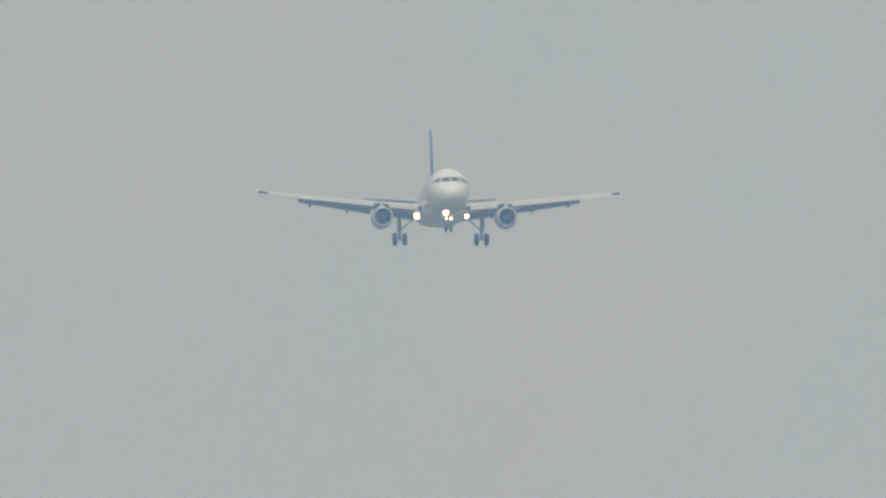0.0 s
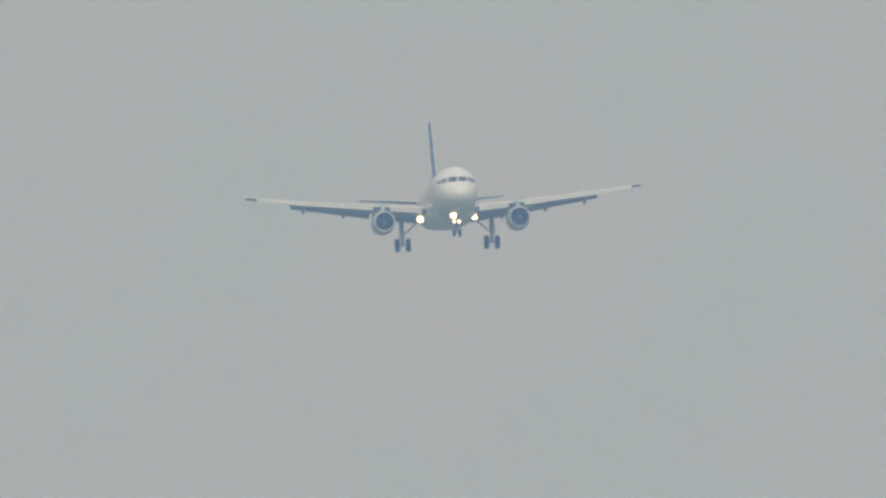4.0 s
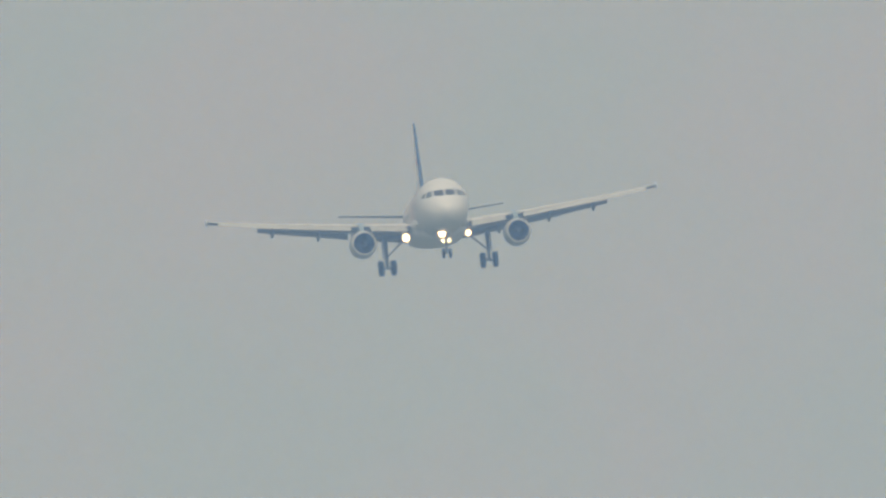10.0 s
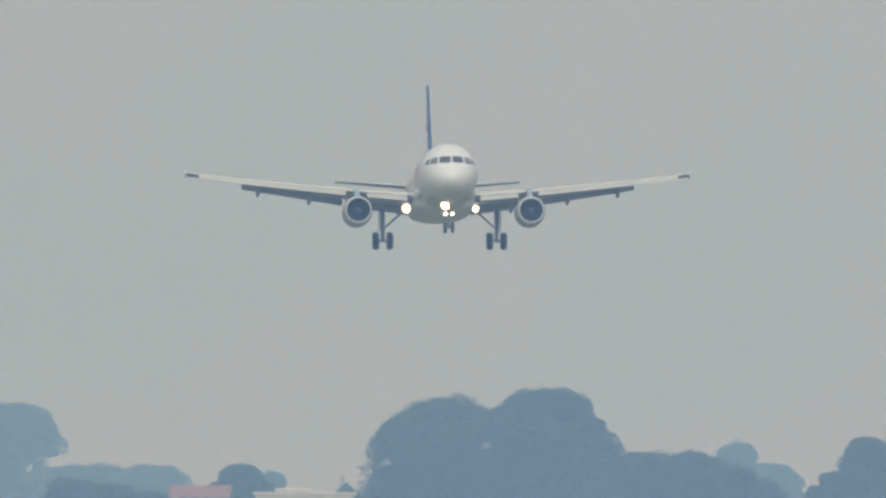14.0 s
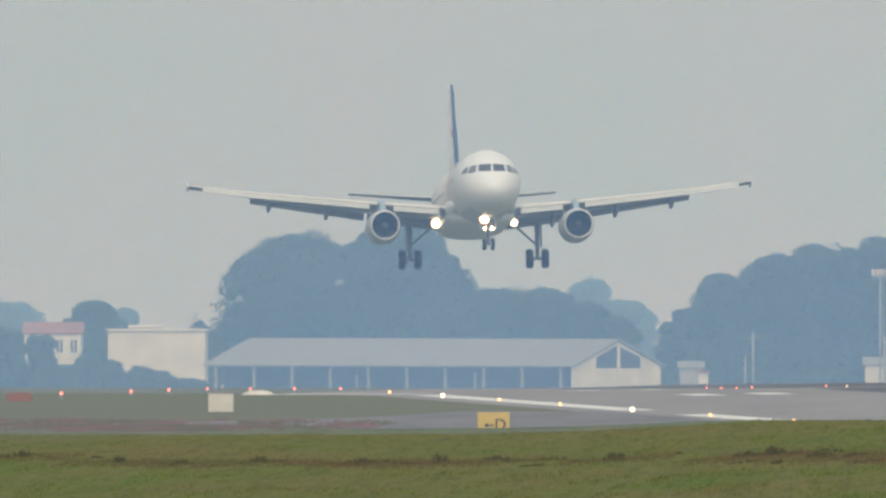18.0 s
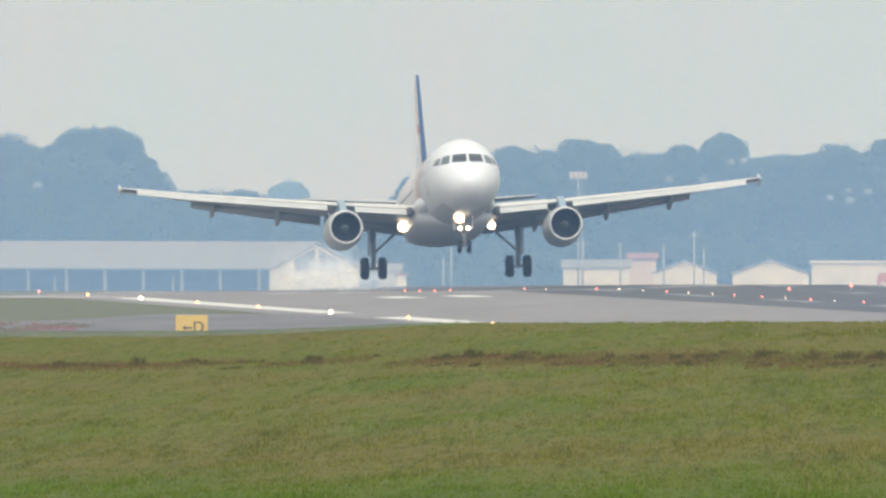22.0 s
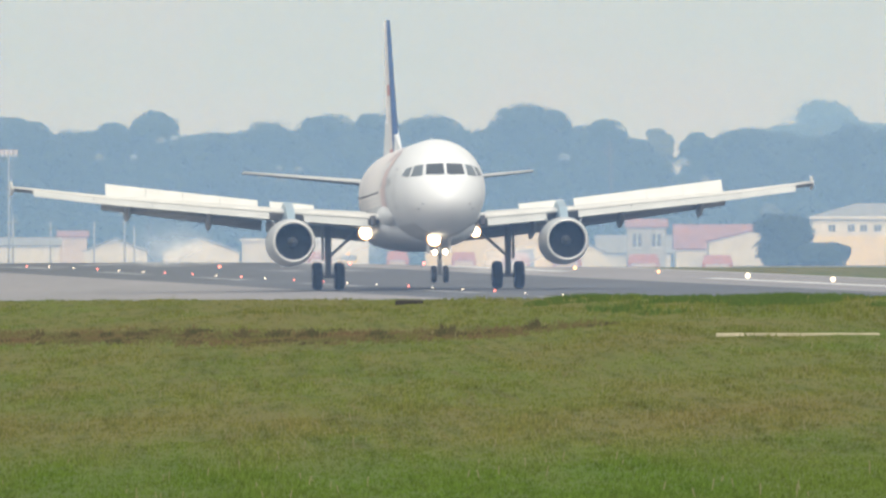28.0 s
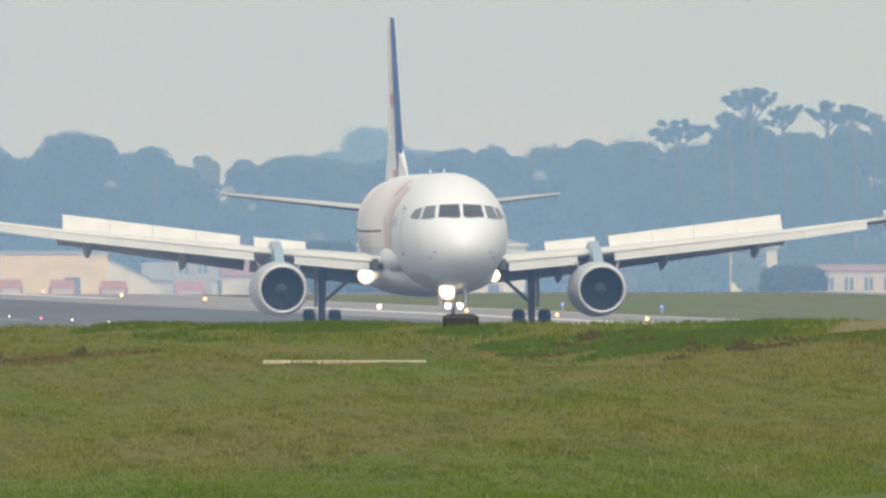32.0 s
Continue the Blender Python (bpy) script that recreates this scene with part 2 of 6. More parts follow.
def loft(bm, rings, closed=True, cap=True):
    vv = [[bm.verts.new(p) for p in r] for r in rings]
    n = len(vv[0])
    for a, b in zip(vv, vv[1:]):
        for i in range(n if closed else n - 1):
            j = (i + 1) % n
            bm.faces.new((a[i], a[j], b[j], b[i]))
    if cap and closed:
        bm.faces.new(list(reversed(vv[0])))
        bm.faces.new(vv[-1])
    bmesh.ops.recalc_face_normals(bm, faces=bm.faces[:])
    return bm


def turned(profile, axis="x", seg=32, cap=False):
    """A turned shape from (along, radius) pairs, about the x or y axis."""
    rings = []
    for s, r in profile:
        ring = []
        for i in range(seg):
            a = 2 * math.pi * i / seg
            c, d = r * math.cos(a), r * math.sin(a)
            ring.append((s, c, d) if axis == "x" else (c, s, d))
        rings.append(ring)
    return loft(bmesh.new(), rings, True, cap)


# ---- the lie of the land ----
def ease(a, b, x):
    t = min(1, max(0, (x - a) / (b - a)))
    return t * t * (3 - 2 * t)


SLANT = 0.0735           # the runway comes nearer as it goes to the camera's right


def runway_x(y):
    return 114 - SLANT * y


def crest(y, x=0):
    return -(0.0042 + 0.0003 * ease(20, 70, x)) * max(0, y - 1600)


def terrain(x, y):
    off = (runway_x(y) - x) / 1.0027
    s = (0.98 + 0.072 * x) / 0.15
    field = 0.15 + 0.15 * (math.log(1 + math.exp(s)) if s < 40 else s)
    field = min(field, 3.4)
    dx = x - 15.2                      # a level spot on the bank, where a kerb lies
    field -= 0.072 * dx * ease(6, 2.6, abs(dx)) * ease(80, 20, abs(y - 678))
    field += 3.6 * max(0, 1 - abs(y) / 350)
    hollow = 0.34 * ease(1236, 1247, y) * ease(1345, 1275, y) * ease(6.5, 2.5, abs(x + 17.83))     # a shallow drain round the taxiway sign
    w = ease(27, 38, off) * (1 - ease(1150, 1300, y))
    base = crest(y, x) - 0.42 * (1 - ease(1700, 2000, y)) * (1 - ease(28, 36, -off)) * (1 - ease(45, 80, off))
    return base * (1 - w) + field * w - hollow


def lie(x, y):
    """The land with its small unevenness."""
    z = terrain(x, y)
    if 380 < y < 1310:
        z += 0.035 * noise.fractal(Vector((x * 0.5, y * 0.06, 0)), 1.0, 2.0, 4)
        off = (runway_x(y) - x) / 1.0027
        if 33 < off < 60 and y < 1000:
            z += 0.16 * max(0, noise.noise(Vector((x * 0.22, y * 0.012, 4)))) * ease(60, 42, off)
    return z


def make_ground():
    ys = [-1500, -600, -200, -50] + list(np.arange(0, 400, 50)) + list(np.arange(400, 1320, 6)) + list(np.arange(1320, 1700, 15)) + list(np.arange(1700, 4000, 100)) + [4000, 4500, 5000, 7000]
    verts, faces, width = [], [], 0
    for y in ys:
        near = np.linspace(-0.032, 0.045, 100) * max(y, 300)
        far = max(2200, 1.4 * abs(y))
        xs = [-far, -far / 3, -200, -100] + list(near) + [160, 260, far / 3, far]
        xs = sorted(xs)
        width = len(xs)
        for x in xs:
            verts.append((x, y, lie(x, y)))
    for i in range(len(ys) - 1):
        for j in range(width - 1):
            a = i * width + j
            faces.append((a, a + 1, a + width + 1, a + width))
    g = raw("ground", verts, faces, M_grass, smooth=True)
    return tagged(g, "mown airfield grass, green with tan and reddish patches", "ground", kind="structure")


def grass_material():
    """Mown grass: soft patches of green and straw, broad bands, and a fresher strip near the fence."""
    m = mat("airfield_grass", (0.111, 0.153, 0.027), rough=0.95, vary=0.10, scale=0.5, other=(0.144, 0.150, 0.039), stretch=(1, 0.02, 1), spread=(0.25, 0.75))
    n, l = m.node_tree.nodes, m.node_tree.links
    n["Principled BSDF"].inputs["Specular IOR Level"].default_value = 0.22
    hs = next(x for x in n if x.bl_idname == "ShaderNodeHueSaturation")
    ramp = next(x for x in n if x.bl_idname == "ShaderNodeValToRGB")
    co = next(x for x in n if x.bl_idname == "ShaderNodeTexCoord")
    last = ramp.outputs["Color"]
    for scale, lo, hi, most, tint in (((0.055, 0.012, 1), 0.42, 0.70, 0.52, (0.179, 0.134, 0.057)), ((0.16, 0.014, 1), 0.52, 0.68, 0.6, (0.079, 0.153, 0.020)), ((0.9, 0.016, 1), 0.48, 0.70, 0.45, (0.173, 0.163, 0.064)), ((0.7, 0.02, 1), 0.52, 0.74, 0.42, (0.058, 0.092, 0.018)),
                                      ((3.2, 0.045, 1), 0.50, 0.68, 0.45, (0.057, 0.081, 0.020)), ((7.0, 0.08, 1), 0.50, 0.70, 0.32, (0.175, 0.168, 0.066)), ((5.0, 0.06, 1), 0.56, 0.72, 0.28, (0.165, 0.121, 0.057))):
        mp, wide, r2, mx = n.new("ShaderNodeMapping"), n.new("ShaderNodeTexNoise"), n.new("ShaderNodeMapRange"), n.new("ShaderNodeMix")
        mp.inputs["Scale"].default_value, mp.inputs["Location"].default_value = scale, (lo * 40, 3, 0)
        wide.inputs["Scale"].default_value, wide.inputs["Detail"].default_value = 1.0, 2
        r2.inputs["From Min"].default_value, r2.inputs["From Max"].default_value, r2.inputs["To Max"].default_value = lo, hi, most
        mx.data_type = "RGBA"
        mx.inputs["B"].default_value = (*tint, 1)
        l.new(co.outputs["Object"], mp.inputs["Vector"])
        l.new(mp.outputs["Vector"], wide.inputs["Vector"])
        l.new(wide.outputs["Fac"], r2.inputs["Value"])
        l.new(r2.outputs["Result"], mx.inputs["Factor"])
        l.new(last, mx.inputs["A"])
        last = mx.outputs["Result"]
    sep, near, fresh = n.new("ShaderNodeSeparateXYZ"), n.new("ShaderNodeMapRange"), n.new("ShaderNodeMix")
    l.new(co.outputs["Object"], sep.inputs[0])
    slant = n.new("ShaderNodeMath")
    slant.operation = "MULTIPLY_ADD"
    slant.inputs[1].default_value = 7.0
    l.new(sep.outputs["X"], slant.inputs[0])
    l.new(sep.outputs["Y"], slant.inputs[2])
    l.new(slant.outputs["Value"], near.inputs["Value"])
    near.interpolation_type = "SMOOTHSTEP"
    near.inputs["From Min"].default_value, near.inputs["From Max"].default_value = FRESH
    near.inputs["To Min"].default_value, near.inputs["To Max"].default_value = 0.6, 0.0
    fresh.data_type = "RGBA"
    fresh.inputs["B"].default_value = (0.072, 0.142, 0.016, 1)
    l.new(near.outputs["Result"], fresh.inputs["Factor"])
    l.new(last, fresh.inputs["A"])
    # worn, dusty verge between taxiway and runway
    lean, dust, dusty = n.new("ShaderNodeMath"), n.new("ShaderNodeMapRange"), n.new("ShaderNodeMix")
    lean.operation = "MULTIPLY_ADD"
    lean.inputs[1].default_value = -8.0
    l.new(sep.outputs["X"], lean.inputs[0])
    l.new(sep.outputs["Y"], lean.inputs[2])
    l.new(lean.outputs["Value"], dust.inputs["Value"])
    dust.inputs["From Min"].default_value, dust.inputs["From Max"].default_value, dust.inputs["To Max"].default_value = 1310, 1430, 0.75
    dusty.data_type = "RGBA"
    dusty.inputs["B"].default_value = (0.165, 0.168, 0.110, 1)
    l.new(dust.outputs["Result"], dusty.inputs["Factor"])
    l.new(fresh.outputs["Result"], dusty.inputs["A"])
    # every blade a little different
    geo, each, shade = n.new("ShaderNodeNewGeometry"), n.new("ShaderNodeMapRange"), n.new("ShaderNodeHueSaturation")
    l.new(geo.outputs["Random Per Island"], each.inputs["Value"])
    each.inputs["To Min"].default_value, each.inputs["To Max"].default_value = 0.71, 1.50
    l.new(each.outputs["Result"], shade.inputs["Value"])
    l.new(dusty.outputs["Result"], shade.inputs["Color"])
    l.new(shade.outputs["Color"], hs.inputs["Color"])
    return m


FRESH = (490, 560)
M_grass = grass_material()
make_ground()

# ---- runway ----
M_asphalt = mat("worn_runway_asphalt", (0.29, 0.27, 0.27), rough=0.75, vary=0.1, scale=0.15, other=(0.24, 0.23, 0.23), stretch=(1, 0.1, 1))
M_rubber = mat("rubber_darkened_asphalt", (0.10, 0.105, 0.115), rough=0.7, vary=0.15, scale=0.15, stretch=(1, 0.1, 1))
M_mark = mat("white_runway_paint", (0.92, 0.92, 0.88), rough=0.6, vary=0.15, scale=0.8)


M_mark_worn = mat("rubbed_off_white_paint", (0.40, 0.39, 0.38), rough=0.7, vary=0.2, scale=0.8, other=(0.14, 0.14, 0.15), stretch=(1, 0.15, 1))


def runway_z(y, off):
    return crest(y - 60 * ease(2, 12, off) * (1 - ease(18, 26, off))) + (0.0165 * off if off < 0 else 0.0)


def strip(name, o0, o1, y0, y1, material, lift=0.0, step=20, parent=None, thick=0.3):
    """A slab that follows the runway between two offsets from its centre line (plus is away from the camera)."""
    n = max(1, int(round((y1 - y0) / step)))
    cols = sorted({o for o in (0.0, 2.0, 5.0, 8.0, 12.0, 18.0, 21.0, 26.0) if o0 < o < o1} | {o0, o1})
    rows_ = []
    for i in range(n + 1):
        y = y0 + (y1 - y0) * i / n
        top = [(runway_x(y) + o, y + o * SLANT, runway_z(y, o) + lift) for o in cols]
        rows_.append(top + [(p[0], p[1], p[2] - thick) for p in reversed(top)])
    return part(name, loft(bmesh.new(), rows_), material, parent, smooth=False)


runway = tagged(strip("runway", -30, 30, 500, 1900, M_asphalt), "worn grey asphalt runway with a darker centre", "runway", kind="structure")
strip("tyre_rubber_band", -4.0, 17.0, 700, 1890, M_rubber, 0.004, parent=runway, thick=0.003)

# ---- the airliner ----
FUS = [(17.71, 0.02, 3.42, 3.38), (17.62, 0.28, 3.68, 3.12), (17.4, 0.55, 3.92, 2.88), (17.05, 0.83, 4.18, 2.62), (16.6, 1.09, 4.47, 2.41), (16.1, 1.33, 4.82, 2.23),
       (15.5, 1.54, 5.18, 2.09), (14.7, 1.72, 5.5, 1.97), (13.6, 1.87, 5.77, 1.88), (12.3, 1.95, 5.97, 1.84), (11.0, 1.975, 6.04, 1.83), (6, 1.975, 6.05, 1.83), (-5, 1.975, 6.05, 1.83),
       (-8, 1.93, 6.03, 1.98), (-11, 1.72, 5.95, 2.55), (-14, 1.3, 5.85, 3.3), (-17, 0.75, 5.55, 4.15), (-19, 0.35, 5.2, 4.55), (-19.86, 0.15, 5.05, 4.7)]


def fus_at(x):
    xs = [f[0] for f in reversed(FUS)]
    return [float(np.interp(x, xs, [f[k] for f in reversed(FUS)])) for k in (1, 2, 3)]


def fus_point(x, a, out=0.0):
    """A point of the skin at x; a: degrees from the top, plus to the port side."""
    w, t, b = fus_at(x)
    c, h = (t + b) / 2, (t - b) / 2
    return ((x, (w + out) * math.sin(radians(a)), c + (h + out) * math.cos(radians(a))))


def nose_x(y, z):
    """How far forward the skin is where it is seen at (y, z) from in front."""
    lo, hi = 11.0, 17.7
    for _ in range(40):
        m = (lo + hi) / 2
        w, t, b = fus_at(m)
        if (y / w) ** 2 + ((z - (t + b) / 2) / ((t - b) / 2)) ** 2 < 1:
            lo = m
        else:
            hi = m
    return lo


def nose_patch(corners, out=0.012, n=6):
    """A pane on the nose, given by its four corners (y, z) as seen from in front."""
    bm = bmesh.new()
    g = []
    for i in range(n + 1):
        row = []
        for j in range(n + 1):
            u, v = i / n, j / n
            y = (1 - u) * (1 - v) * corners[0][0] + u * (1 - v) * corners[1][0] + u * v * corners[2][0] + (1 - u) * v * corners[3][0]
            z = (1 - u) * (1 - v) * corners[0][1] + u * (1 - v) * corners[1][1] + u * v * corners[2][1] + (1 - u) * v * corners[3][1]
            row.append(bm.verts.new((nose_x(y, z) + out, y * (1 + out / 2), z + out / 2)))
        g.append(row)
    for i in range(n):
        for j in range(n):
            bm.faces.new((g[i][j], g[i + 1][j], g[i + 1][j + 1], g[i][j + 1]))
    bmesh.ops.recalc_face_normals(bm, faces=bm.faces[:])
    return bm


def skin_patch(x0, x1, a0, a1, out=0.012, nx=8, na=8):
    bm = bmesh.new()
    g = [[bm.verts.new(fus_point(x0 + (x1 - x0) * i / nx, a0 + (a1 - a0) * j / na, out)) for j in range(na + 1)] for i in range(nx + 1)]
    for i in range(nx):
        for j in range(na):
            bm.faces.new((g[i][j], g[i + 1][j], g[i + 1][j + 1], g[i][j + 1]))
    bmesh.ops.recalc_face_normals(bm, faces=bm.faces[:])
    return bm


def wing_at(y):
    """Leading edge x, trailing edge x, chord z at the quarter chord, thickness, at span y."""
    ys = [1.0, 1.98, 6.4, 13.2, 16.9]
    return [float(np.interp(y, ys, v)) for v in ([6.6, 6.0, 3.55, -0.15, -2.1], [-1.4, -1.3, -1.45, -2.75, -3.6], [2.68, 2.76, 3.2, 3.98, 4.5], [0.62, 0.6, 0.46, 0.3, 0.2])]


def foil(le, te, z, t, y, side, twist=2.5):
    pts = []
    n = 9
    c = le - te
    up = [(1 - math.cos(math.pi * i / n)) / 2 for i in range(n + 1)]
    def th(s):
        return 5 * (0.2969 * math.sqrt(s) - 0.126 * s - 0.3516 * s * s + 0.2843 * s ** 3 - 0.1015 * s ** 4)
    for s in up:
        pts.append((le - s * c, side * y, z + t * th(s) * 1.15 - (s - 0.25) * c * math.sin(radians(twist))))
    for s in reversed(up[1:-1]):
        pts.append((le - s * c, side * y, z - t * th(s) * 0.5 - (s - 0.25) * c * math.sin(radians(twist))))
    return pts


def wing_z(y, s, top=True):
    """z of the wing's skin at span y and chord share s."""
    le, te, z, t = wing_at(y)
    th = 5 * (0.2969 * math.sqrt(s) - 0.126 * s - 0.3516 * s * s + 0.2843 * s ** 3 - 0.1015 * s ** 4)
    return z + t * th * (1.15 if top else -0.5) - (s - 0.25) * (le - te) * math.sin(radians(2.5))


def slab(pts_in, pts_out):
    return loft(bmesh.new(), [pts_in, pts_out])


spoilers, main_gears, wings = [], [], []


def build_wing(side, plane):
    ys = [1.0, 1.98, 4.2, 6.4, 9.8, 13.2, 15.2, 16.9]
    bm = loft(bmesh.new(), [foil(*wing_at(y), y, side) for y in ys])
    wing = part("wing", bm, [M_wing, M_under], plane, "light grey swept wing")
    # faces that look down take the grey with the shade in it
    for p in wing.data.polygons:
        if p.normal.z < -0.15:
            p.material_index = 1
    # slats, drooped ahead of the leading edge
    for y0, y1 in ((2.5, 5.1), (6.5, 8.835), (8.85, 11.235), (11.25, 13.635), (13.65, 16.1)):
        rings = []
        for y in (y0, (y0 + y1) / 2, y1):
            le, te, z, t = wing_at(y)
            c = 0.16 * (le - te) + 0.15
            z0 = wing_z(y, 0.0) - 0.10
            top, low = (le - c + 0.22, z0 + t * 0.66 + 0.02), (le + 0.30, z0 - t * 0.27 - 0.09)
            def on(k, out):
                return (top[0] + (low[0] - top[0]) * k + 0.35 * out, top[1] + (low[1] - top[1]) * k + out)
            pr = [top, on(0.3, 0.045), on(0.65, 0.05), on(0.9, 0.025), low, (low[0] - 0.05, low[1] - 0.012), (le + 0.14, z0 - 0.02), (le - c * 0.5 + 0.24, z0 + t * 0.34)]
            rings.append([(a, side * y, b) for a, b in pr])
        part("slat", loft(bmesh.new(), rings), M_slat, wing, "pale cream-grey extended slat", smooth=False)
    # flaps, fully down behind the trailing edge
    for y0, y1, ch in ((2.1, 6.3, 0.74), (6.5, 13.2, 0.64)):
        rings = []
        for y in (y0, (y0 + y1) / 2, y1):
            le, te, z, t = wing_at(y)
            k = ch * (1.0 if y1 < 7 else 1.1 - 0.45 * (y - y0) / (y1 - y0))
            zt = wing_z(y, 0.97) - 0.10
            d, n_ = Vector((-math.cos(radians(33)), -math.sin(radians(33)))), Vector((-math.sin(radians(33)), math.cos(radians(33))))
            o = Vector((te + 0.25, zt))
            pr = [o + d * (k * s) + n_ * h for s, h in ((0, 0.0), (0.05, 0.09), (0.25, 0.14), (0.6, 0.09), (1, 0.01), (1, -0.01), (0.5, -0.05), (0.15, -0.08))]
            rings.append([(p[0], side * y, p[1]) for p in pr])
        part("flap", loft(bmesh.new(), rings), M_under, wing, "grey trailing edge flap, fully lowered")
    # fairings of the flap tracks
    for y, ln in ((4.9, 2.6), (8.7, 2.4), (12.1, 2.1)):
        le, te, z, t = wing_at(y)
        zf = wing_z(y, 0.75, False) - 0.12
        prof = [(-0.5, 0.01), (-0.42, 0.09), (-0.2, 0.17), (0.1, 0.2), (0.35, 0.15), (0.5, 0.02)]
        bm = turned([(a * ln, r) for a, r in prof], "x", 12)
        bm.transform(Matrix.Translation((te + 0.1, side * y, zf - 0.2)) @ Matrix.Rotation(radians(-14), 4, "Y") @ Matrix.Diagonal((1, 0.8, 1.5, 1)))
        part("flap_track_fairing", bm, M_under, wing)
    # spoilers, hinged on the upper skin
    for y0, y1 in ((4.35, 6.2), (6.70, 8.27), (8.285, 9.82), (9.835, 11.37), (11.385, 13.05)):
        ym = (y0 + y1) / 2
        def hinge(y):
            le, te, z, t = wing_at(y)
            s = 1 - 0.95 / (le - te) if y > 6.4 else 0.80
            return Vector((le - s * (le - te), side * y, wing_z(y, s) + 0.015)), s
        (h0, s0), (h1, s1), (hm, sm) = hinge(y0), hinge(y1), hinge(ym)
        c = 0.92
        bm = bmesh.new()
        rings = []
        for h in (h0, h1):
            l = h - hm
            rings.append([(l.x, l.y, l.z), (l.x - c, l.y, l.z - 0.05), (l.x - c, l.y, l.z - 0.08), (l.x, l.y, l.z - 0.06)])
        loft(bm, rings)
        sp = part("spoiler", bm, M_wing, wing, "pale grey spoiler panel", smooth=False)
        sp.location = hm
        spoilers.append((sp, hm.copy(), (h1 - h0).normalized() * side))
    # wing tip fence
    pr = [(-2.4, 4.5), (-2.9, 4.7), (-3.65, 4.86), (-3.75, 4.84), (-3.6, 4.5), (-3.75, 4.26), (-3.6, 4.25), (-2.9, 4.34)]
    part("wing_tip_fence", loft(bmesh.new(), [[(a, side * 16.88, b) for a, b in pr], [(a, side * 16.96, b) for a, b in pr]]), M_wing, wing, "small pale wing tip fence", smooth=False)
    part("wing_tip_light", loft(bmesh.new(), [[(wing_at(y)[0] + 0.05 - a, side * y, wing_at(y)[2] + b) for a, b in ((0, 0), (0.2, 0.1), (0.6, 0.14), (0.6, -0.1), (0.2, -0.1))] for y in (16.15, 16.86)]), M_glass, wing, "dark glass over the wing tip lamp", smooth=False)
    wings.append((wing, side))
    return wing


def build_engine(side, plane):
    cx, cy, cz = 3.2, side * 5.75, 1.88
    prof = [(7.32 - cx, 0.835), (7.42 - cx, 0.86), (7.46 - cx, 0.90), (7.43 - cx, 0.935), (7.28 - cx, 0.975), (6.7 - cx, 1.05), (6.0 - cx, 1.09), (5.0 - cx, 1.10), (4.0 - cx, 1.07), (3.0 - cx, 0.96), (2.9 - cx, 0.9), (3.6 - cx, 0.8)]
    prof = [(a, 0.91 * r) for a, r in prof]
    nac = part("engine", turned(prof[4:], "x", 40), M_nacelle, plane, "pale grey turbofan engine nacelle under the wing")
    nac.location = (cx, cy, cz)
    part("intake_lip", turned(prof[:5], "x", 40), M_metal, nac, "polished metal intake lip")
    part("intake_duct", turned([(7.32 - cx, 0.761), (7.0 - cx, 0.77), (6.5 - cx, 0.80)], "x", 40), M_dark, nac)
    part("fan_disc", turned([(6.45 - cx, 0.80), (6.44 - cx, 0.02)], "x", 40), M_dark, nac)
    bm = bmesh.new()
    for i in range(30):
        a = 2 * math.pi * i / 30
        vs = []
        for r, tw, hw in ((0.24, 0.35, 0.05), (0.5, 0.6, 0.058), (0.78, 0.95, 0.062)):
            for s_ in (-1, 1):
                aa = a + s_ * hw * math.sin(tw) / r
                vs.append(bm.verts.new((6.58 - cx + s_ * hw * math.cos(tw), r * math.cos(aa), r * math.sin(aa))))
        bm.faces.new((vs[0], vs[1], vs[3], vs[2]))
        bm.faces.new((vs[2], vs[3], vs[5], vs[4]))
    part("fan_blades", bm, M_blade, nac)
    part("spinner", turned([(6.98 - cx, 0.01), (6.9 - cx, 0.09), (6.7 - cx, 0.16), (6.55 - cx, 0.22)], "x", 20), M_spinner, nac, "grey fan spinner")
    part("exhaust_core", turned([(3.6 - cx, 0.62), (2.6 - cx, 0.52), (1.9 - cx, 0.36), (1.5 - cx, 0.1)], "x", 24), M_dark, nac)
    pr = [(6.1, 2.80), (5.2, 3.30), (3.6, 3.62), (1.0, 3.2), (1.2, 2.6), (3.0, 2.62), (5.4, 2.74)]
    part("pylon", loft(bmesh.new(), [[(a - cx, w, b - cz) for a, b in pr] for w in (-0.17, 0.17)]), M_pylon, nac, "pale blue engine pylon", smooth=False)
    for s_ in (-1, 1):
        bm = bmesh.new()
        b2 = [(6.0 - cx, s_ * 0.66, 0.72), (5.1 - cx, s_ * 0.78, 0.98), (4.7 - cx, s_ * 0.74, 0.9), (5.0 - cx, s_ * 0.66, 0.7)]
        loft(bm, [b2, [(x, y + 0.02, z) for x, y, z in b2]])
        part("nacelle_strake", bm, M_nacelle, nac, smooth=False)


def wheel(parent, x, y, z, r, w):
    prof = [(-w / 2, r * 0.55), (-w / 2, r * 0.82), (-w * 0.42, r * 0.93), (-w * 0.25, r), (w * 0.25, r), (w * 0.42, r * 0.93), (w / 2, r * 0.82), (w / 2, r * 0.55)]
    t = part("tyre", turned(prof, "y", 28), M_tyre, parent, "black tyre")
    t.location = (x, y, z)
    rim = part("rim", turned([(-w * 0.46, 0.05), (-w * 0.4, r * 0.3), (-w / 2 * 0.96, r * 0.56), (w / 2 * 0.96, r * 0.56), (w * 0.4, r * 0.3), (w * 0.46, 0.05)], "y", 20, cap=True), M_strut, parent)
    rim.location = (x, y, z)


